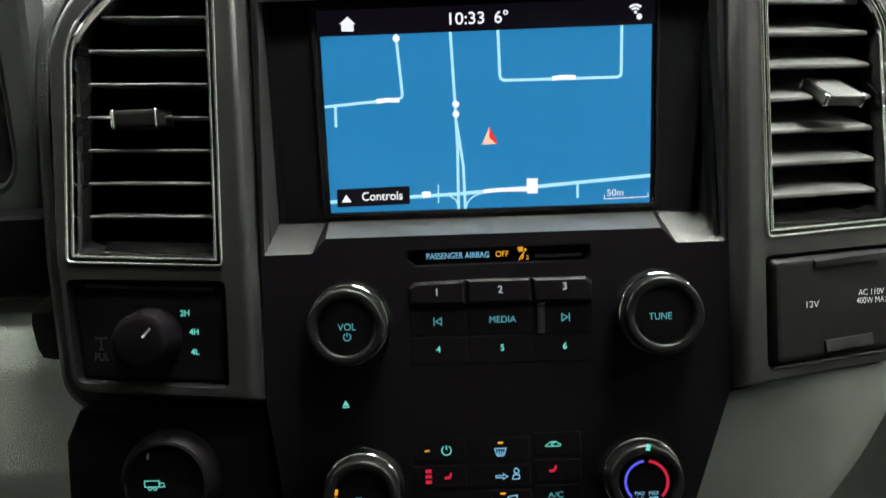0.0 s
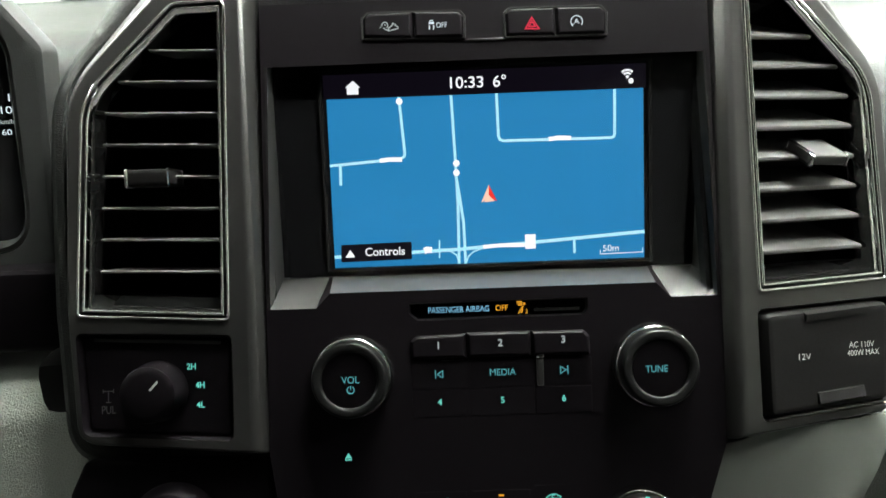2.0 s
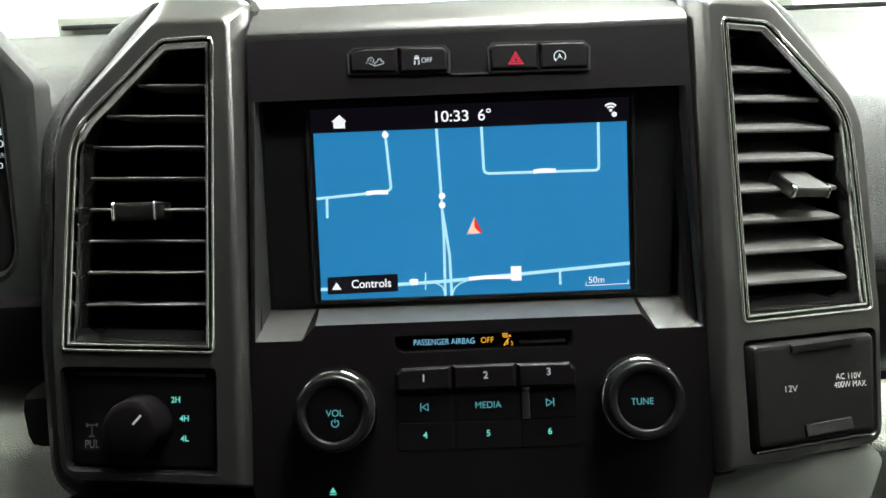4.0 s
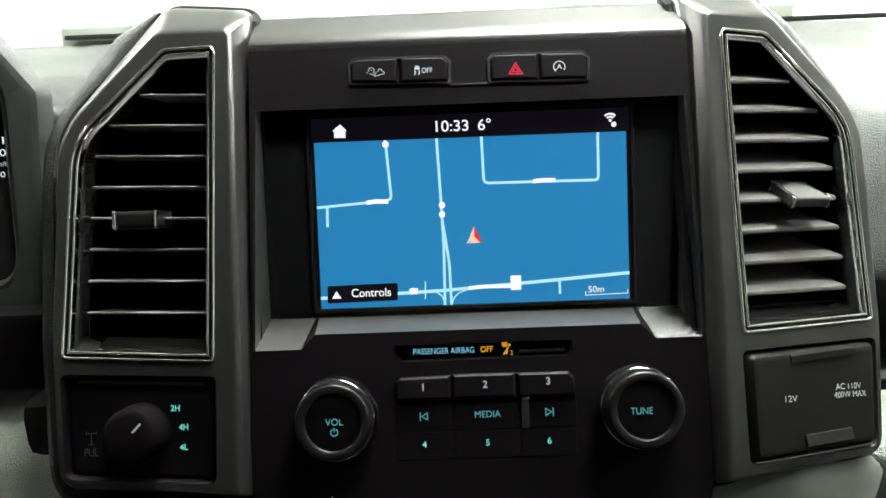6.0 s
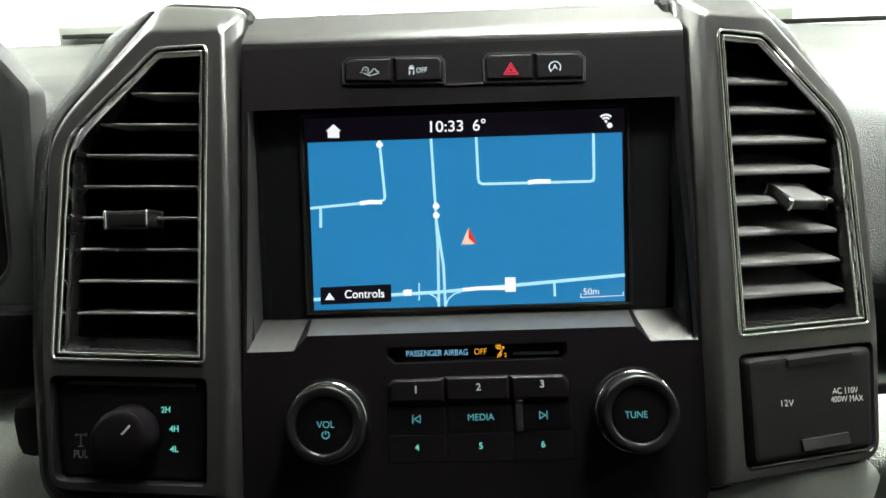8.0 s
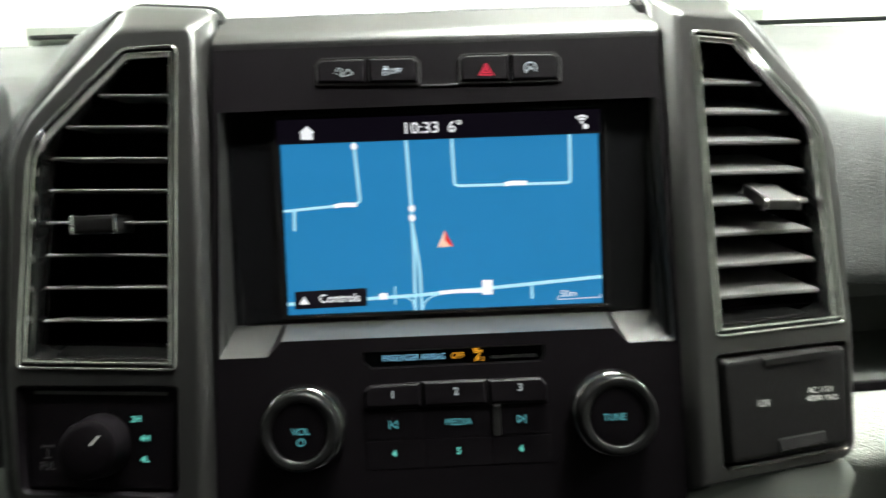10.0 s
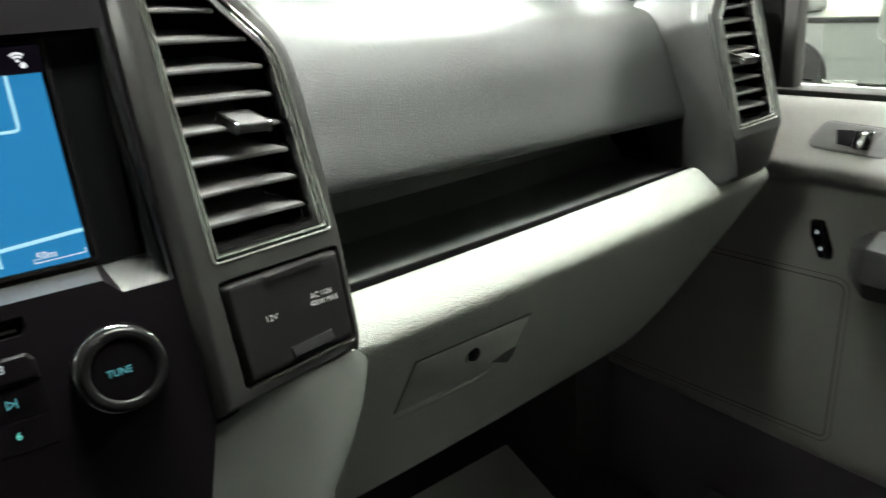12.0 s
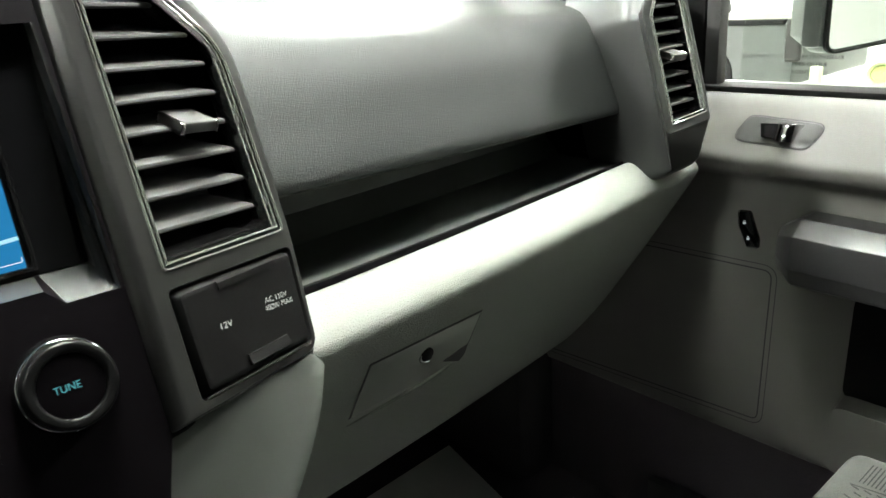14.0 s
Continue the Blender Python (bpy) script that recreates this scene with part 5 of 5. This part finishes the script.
# Lock switch.
LK = rounded([(a + 0.0085, b - 0.005) for a, b in ((-0.0010, 1.1590), (-0.0150, 1.1600), (-0.0275, 1.1290), (-0.0275, 1.1190), (-0.0150, 1.1180), (-0.0030, 1.1420))], 0.003, 4)
lk = part("lock_switch", door_plate(LK, -0.002, 0.003), SCREEN_GLASS, door, "glossy black lock switch with lit padlocks")
part("rim", loft([[on_door(a, b, 0.0) for a, b in inset(LK, -0.0012)], [on_door(a, b, 0.0022) for a, b in inset(LK, -0.0008)], [on_door(a, b, 0.0026) for a, b in LK]], False, False), LIP_GLOSS, lk, "polished black rim")
for cy, cz in ((-0.0012, 1.1420), (-0.0072, 1.1240)):
    pad = bmesh.new()
    for a0, a1, b0, b1 in ((-0.0022, 0.0022, -0.0026, 0.0006), (-0.0017, -0.0010, 0.0006, 0.0026), (0.0010, 0.0017, 0.0006, 0.0026), (-0.0017, 0.0017, 0.0026, 0.0033)):
        pad.faces.new([pad.verts.new(on_door(cy + 0.75 * a, cz + 0.75 * b, 0.0036)) for a, b in ((a0, b0), (a1, b0), (a1, b1), (a0, b1))])
    part("padlock_icon", pad, PALE_LIT, lk, "lit padlock symbol")
# Armrest with its grab handle.
ARM_SEC = rounded([(0.016, 1.168), (-0.016, 1.167), (-0.038, 1.153), (-0.042, 1.118), (-0.034, 1.098), (0.016, 1.092)], [0, 0.002, 0.003, 0.004, 0.006, 0], 4)
arm_rows = []
for yy, kx, dz, kz in ((-0.049, 0.42, -0.002, 0.56), (-0.051, 0.50, -0.002, 0.62), (-0.076, 0.97, 0.0, 0.98), (-0.080, 1.0, 0.0, 1.0), (-0.20, 1.0, -0.002, 1.0), (-0.45, 1.0, -0.004, 1.0), (-0.78, 1.0, -0.006, 1.0)):
    arm_rows.append([(0.016 + (x - 0.016) * kx, yy, 1.128 + (z - 1.128) * kz + dz) for x, z in ARM_SEC])
part("armrest", loft(arm_rows), ARM, door, "dark satin armrest and pull handle", None, 35)
# Black plate laid on the skin in place of the pocket's shaded hollow.
part("pocket_shadow", door_plate(rounded([(-0.128, 1.085), (-0.75, 1.085), (-0.75, 0.965), (-0.128, 0.965)], 0.012, 4), -0.002, 0.0012), BLACK, door, "black plate for the shade in the map pocket mouth")
part("pocket_front", loft([[(0.02, a, b) for a, b in rounded([(-0.126, 0.970), (-0.75, 0.970), (-0.75, 0.88), (-0.126, 0.88)], 0.012, 4)], [(-0.020, a, b) for a, b in rounded([(-0.130, 0.966), (-0.75, 0.966), (-0.75, 0.885), (-0.130, 0.885)], 0.012, 4)]]), DOOR_SKIN, door, "grey map pocket front")
# Speaker panel with its double groove.
GR = rounded([(-0.0385, 0.897), (-0.0385, 1.090), (0.30, 1.084), (0.30, 0.885)], [0.010, 0.012, 0.01, 0.01], 5)
part("groove", join(loft([[on_door(a, b, 0.0004) for a, b in GR], [on_door(a, b, 0.0004) for a, b in inset(GR, 0.0016)]], False, False)), VOID, door, "dark groove round the lower panel")
GR2 = inset(GR, -0.006)
part("groove", loft([[on_door(a, b, 0.0003) for a, b in GR2], [on_door(a, b, 0.0003) for a, b in inset(GR2, 0.0010)]], False, False), VOID, door, "faint outer groove")
pane = part("pane", box_bm(0.040, 0.0445, -0.93, 0.03, 1.285, 1.90), WIN_GLASS, door, "clear side window pane")
pane.visible_shadow = False
# The note etched on the pane.
ETCH = pose(0.0395, 0, 0, 0, 0, -90)
for text, x, z, w in (("LES OBJETS DANS LE RETROVISEUR", 0.026, 1.3262, 0.109), ("SONT PLUS PRES QU'ILS", 0.027, 1.3184, 0.074), ("NE LE PARAISSENT", 0.0245, 1.3103, 0.044)):
    ob = lettering("etched_note", text, x, z, 0.0038, PRINT_DARK, door, 0.0, w)
    ob.matrix_basis = ETCH

# Body side under the door, sill plate, floor mat.
shell("baseboard", join(box_bm(0.82, 0.9, -1.8, 0.6, 0.60, 0.858), box_bm(0.895, 0.92, -1.8, 0.62, 0.60, 1.10), box_bm(0.88, 0.92, 0.34, 0.62, 1.0, 1.45)), CARPET, "black carpeted kick panel and sill side")
solid("sill_plate", loft([[(0.806, y, 0.700 + dz), (0.818, y, 0.700 + dz), (0.818, y, 0.7365 + dz), (0.810, y, 0.7375 + dz), (0.806, y, 0.733 + dz)] for y, dz in ((-1.2, 0.03), (0.03, 0.004), (0.112, 0.0))]), PLATE_GREY, "grey plastic door sill plate", "sill plate")
shell("trim_2", box_bm(0.74, 0.83, 0.30, 0.6, 0.66, 1.2, 0.02), VOID, "dark kick panel beside the footwell")
MAT = [(0.30, 0.44), (0.731, 0.466), (0.690, 0.285), (0.625, 0.0), (0.60, -0.10), (0.30, -0.10)]
solid("floor_mat", loft([[(x, y, CAB_FLOOR + 0.001) for x, y in MAT], [(x, y, CAB_FLOOR + 0.005) for x, y in MAT]]), PAPER, "grey paper mat lying askew on the cab floor", "mat")

# Passenger seat.
seat = thing("passenger_seat", pose(0.466, -0.207, 0.692), "light grey cloth passenger seat with dashed stitching", "seat")


def cushion(x0, x1, y0, y1, z0, z1, r):
    bm = box_bm(x0, x1, y0, y1, z0, z1, r, 6)
    return bm


part("cushion", cushion(-0.26, 0.245, -0.50, 0.030, 0.06, 0.282, 0.022), FABRIC, seat, "light grey cloth cushion", None, 60)
part("base", box_bm(-0.22, 0.22, -0.45, -0.02, -0.08, 0.10, 0.01), DARK, seat, "dark seat base")
part("backrest", cushion(-0.26, 0.24, -0.66, -0.50, 0.20, 0.95, 0.06), FABRIC, seat, "light grey cloth backrest", None, 60)
dashes = bmesh.new()
for i in range(26):
    for j in range(40):
        x, yq = -0.02 + i * 0.0085, -0.30 + j * 0.0105 + (i % 2) * 0.0052
        if x < 0.178 and yq < 0.001:
            dashes.faces.new([dashes.verts.new(p) for p in ((x, yq, 0.2826), (x + 0.0019, yq, 0.2826), (x + 0.0042, yq + 0.0070, 0.2826), (x + 0.0023, yq + 0.0070, 0.2826))])
st = part("stitching", dashes, FABRIC_MARK, seat, "rows of dark stitched dashes")
st["kind"] = "stuff"
ribs = bmesh.new()
for i in range(90):
    yq = -0.30 + i * 0.0034
    x0 = 0.188
    if yq < 0.006:
        ribs.faces.new([ribs.verts.new(p) for p in ((x0, yq, 0.2824), (x0, yq + 0.0012, 0.2824), (0.222, yq + 0.0012, 0.2824), (0.222, yq, 0.2824))])
rb = part("ribbing", ribs, FABRIC_MARK, seat, "fine dark ribs of the side bolster")
rb["kind"] = "stuff"
seam = stroke([[(0.180, 0.008), (0.184, -0.02), (0.186, -0.42)]], 0.0016)
for v in seam.verts:
    v.co = (v.co.x, v.co.z, 0.2826)
part("seam", seam, FABRIC_MARK, seat, "dark seam round the cushion top")

# ---- outside the side window ----
mir = thing("wing_mirror", pose(1.05, 0.020, 1.318), "dark wing mirror with a black rim round its glass", "mirror")
HS = rounded([(-0.012, -0.012), (0.20, 0.004), (0.20, 0.22), (-0.012, 0.22)], [0.02, 0.03, 0.03, 0.03], 6)
TURN = pose(0, 0, 0, 0, 0, -24)
part("housing", loft([flat(inset(HS, 0.002), -0.004), flat(HS, 0.002), flat(HS, 0.03), flat(inset(HS, 0.02), 0.08), flat(inset(HS, 0.05), 0.10)]), MIRROR_SHELL, mir, "dark mirror housing", TURN)
part("rim", wall([(HS, 0.0), (HS, -0.006), (inset(HS, 0.003), -0.007), (inset(HS, 0.006), -0.003)]), RUBBER, mir, "black rim", TURN)
part("glass", sheet([inset(HS, 0.006)], -0.0052), MIRROR, mir, "silvered mirror glass", TURN)
part("arm", box_bm(-0.21, 0.0, 0.040, 0.10, 0.16, 0.215, 0.012), MIRROR_SHELL, mir, "dark mirror arm fixed to the door")
part("inner_cover", box_bm(-0.02, 0.02, 0.004, 0.030, -0.002, 0.24, 0.008), MIRROR_SHELL, mir, "dark mirror stalk cover")


def parked_truck():
    ob = thing("parked_truck", pose(7.5, 2.93, 0), "dark grey pickup truck parked in the hall", "truck")
    bed = rounded([(0.0, 0.32), (5.2, 0.30), (5.2, 0.90), (0.10, 0.93), (0.0, 0.86)], [0.04, 0.1, 0.1, 0.05, 0.05], 4)
    part("body", loft([[(x, y, z) for y, z in (inset(bed, 0.02) if q in (0, 3) else bed)] for q, x in enumerate((0.0, 0.05, 1.85, 1.9))]), CAR_GREY, ob)
    part("bed_rail", box_bm(-0.02, 0.10, 0.12, 1.6, 0.90, 0.955, 0.015), RUBBER, ob, "black bed rail cap")
    part("tail_post", box_bm(-0.03, 0.06, -0.06, 0.10, 0.55, 0.965, 0.04, 4), SATIN, ob, "grey tail corner")
    part("sill_strip", box_bm(-0.03, 0.0, 0.3, 5.0, 0.33, 0.365, 0.008), SILVER, ob, "bright sill strip")
    cab = [(1.6, 0.92), (4.6, 0.92), (4.0, 1.62), (1.8, 1.66)]
    part("cab", loft([[(x, y, z) for y, z in rounded(cab, 0.08, 4)] for x in (0.15, 1.75)]), CAR_GREY, ob)
    wins = bmesh.new()
    wins.faces.new([wins.verts.new((0.145, y, z)) for y, z in ((1.95, 1.0), (3.9, 1.0), (3.6, 1.52), (2.0, 1.55))])
    part("side_glass", wins, SCREEN_GLASS, ob, "dark side window")
    for yy in (1.0, 4.1):
        for s in (0.06, 1.84):
            w = part("wheel", lathe([(0.34, -0.10), (0.37, -0.08), (0.37, 0.08), (0.34, 0.10), (0.25, 0.09)], 36), RUBBER, ob, "black tyre", pose(s, yy, 0.37, 0, 0, 90))
            part("rim", lathe([(0.25, -0.095), (0.23, -0.08), (0.08, -0.09), (0.001, -0.11)], 24), SILVER, w, "silver rim")
    return ob


parked_truck()
cart = thing("tool_cart", pose(5.0, 1.5, 0), "low white cart with a pale green reel", "cart")
part("deck", box_bm(-0.2, 0.2, -0.25, 0.24, 0.655, 0.70, 0.01), WALL_WHITE, cart, "white deck")
for yy in (-0.22, 0.21):
    for xx in (-0.16, 0.16):
        part("leg", box_bm(xx - 0.02, xx + 0.02, yy - 0.02, yy + 0.02, 0.0, 0.66, 0.004), WALL_WHITE, cart)
part("post", box_bm(-0.03, 0.03, 0.14, 0.20, 0.70, 0.815, 0.006), LIME, cart, "pale green post")
reel = part("reel", lathe([(0.001, -0.030), (0.050, -0.034), (0.060, -0.085), (0.076, -0.100), (0.090, -0.090), (0.092, -0.065), (0.072, -0.04), (0.072, 0.04), (0.090, 0.07), (0.086, 0.09), (0.040, 0.10)], 48), LIME, cart, "pale green reel", pose(-0.05, -0.225, 0.792, 0, 0, -70))
part("hub", lathe([(0.048, -0.036), (0.046, -0.042), (0.012, -0.044), (0.010, -0.060), (0.001, -0.061)], 24), YELLOW, reel, "yellowish hub")
solid("wall_panel", box_bm(12.85, 12.998, 5.0, 8.4, 1.15, 1.75, 0.01), YELLOW, "pale yellow panel on the hall wall", "wall panel")
solid("lime_sign", box_bm(6.5, 7.57, 8.90, 8.998, 1.79, 1.97, 0.01), LIME_SIGN, "lime green sign board on the hall wall", "sign")
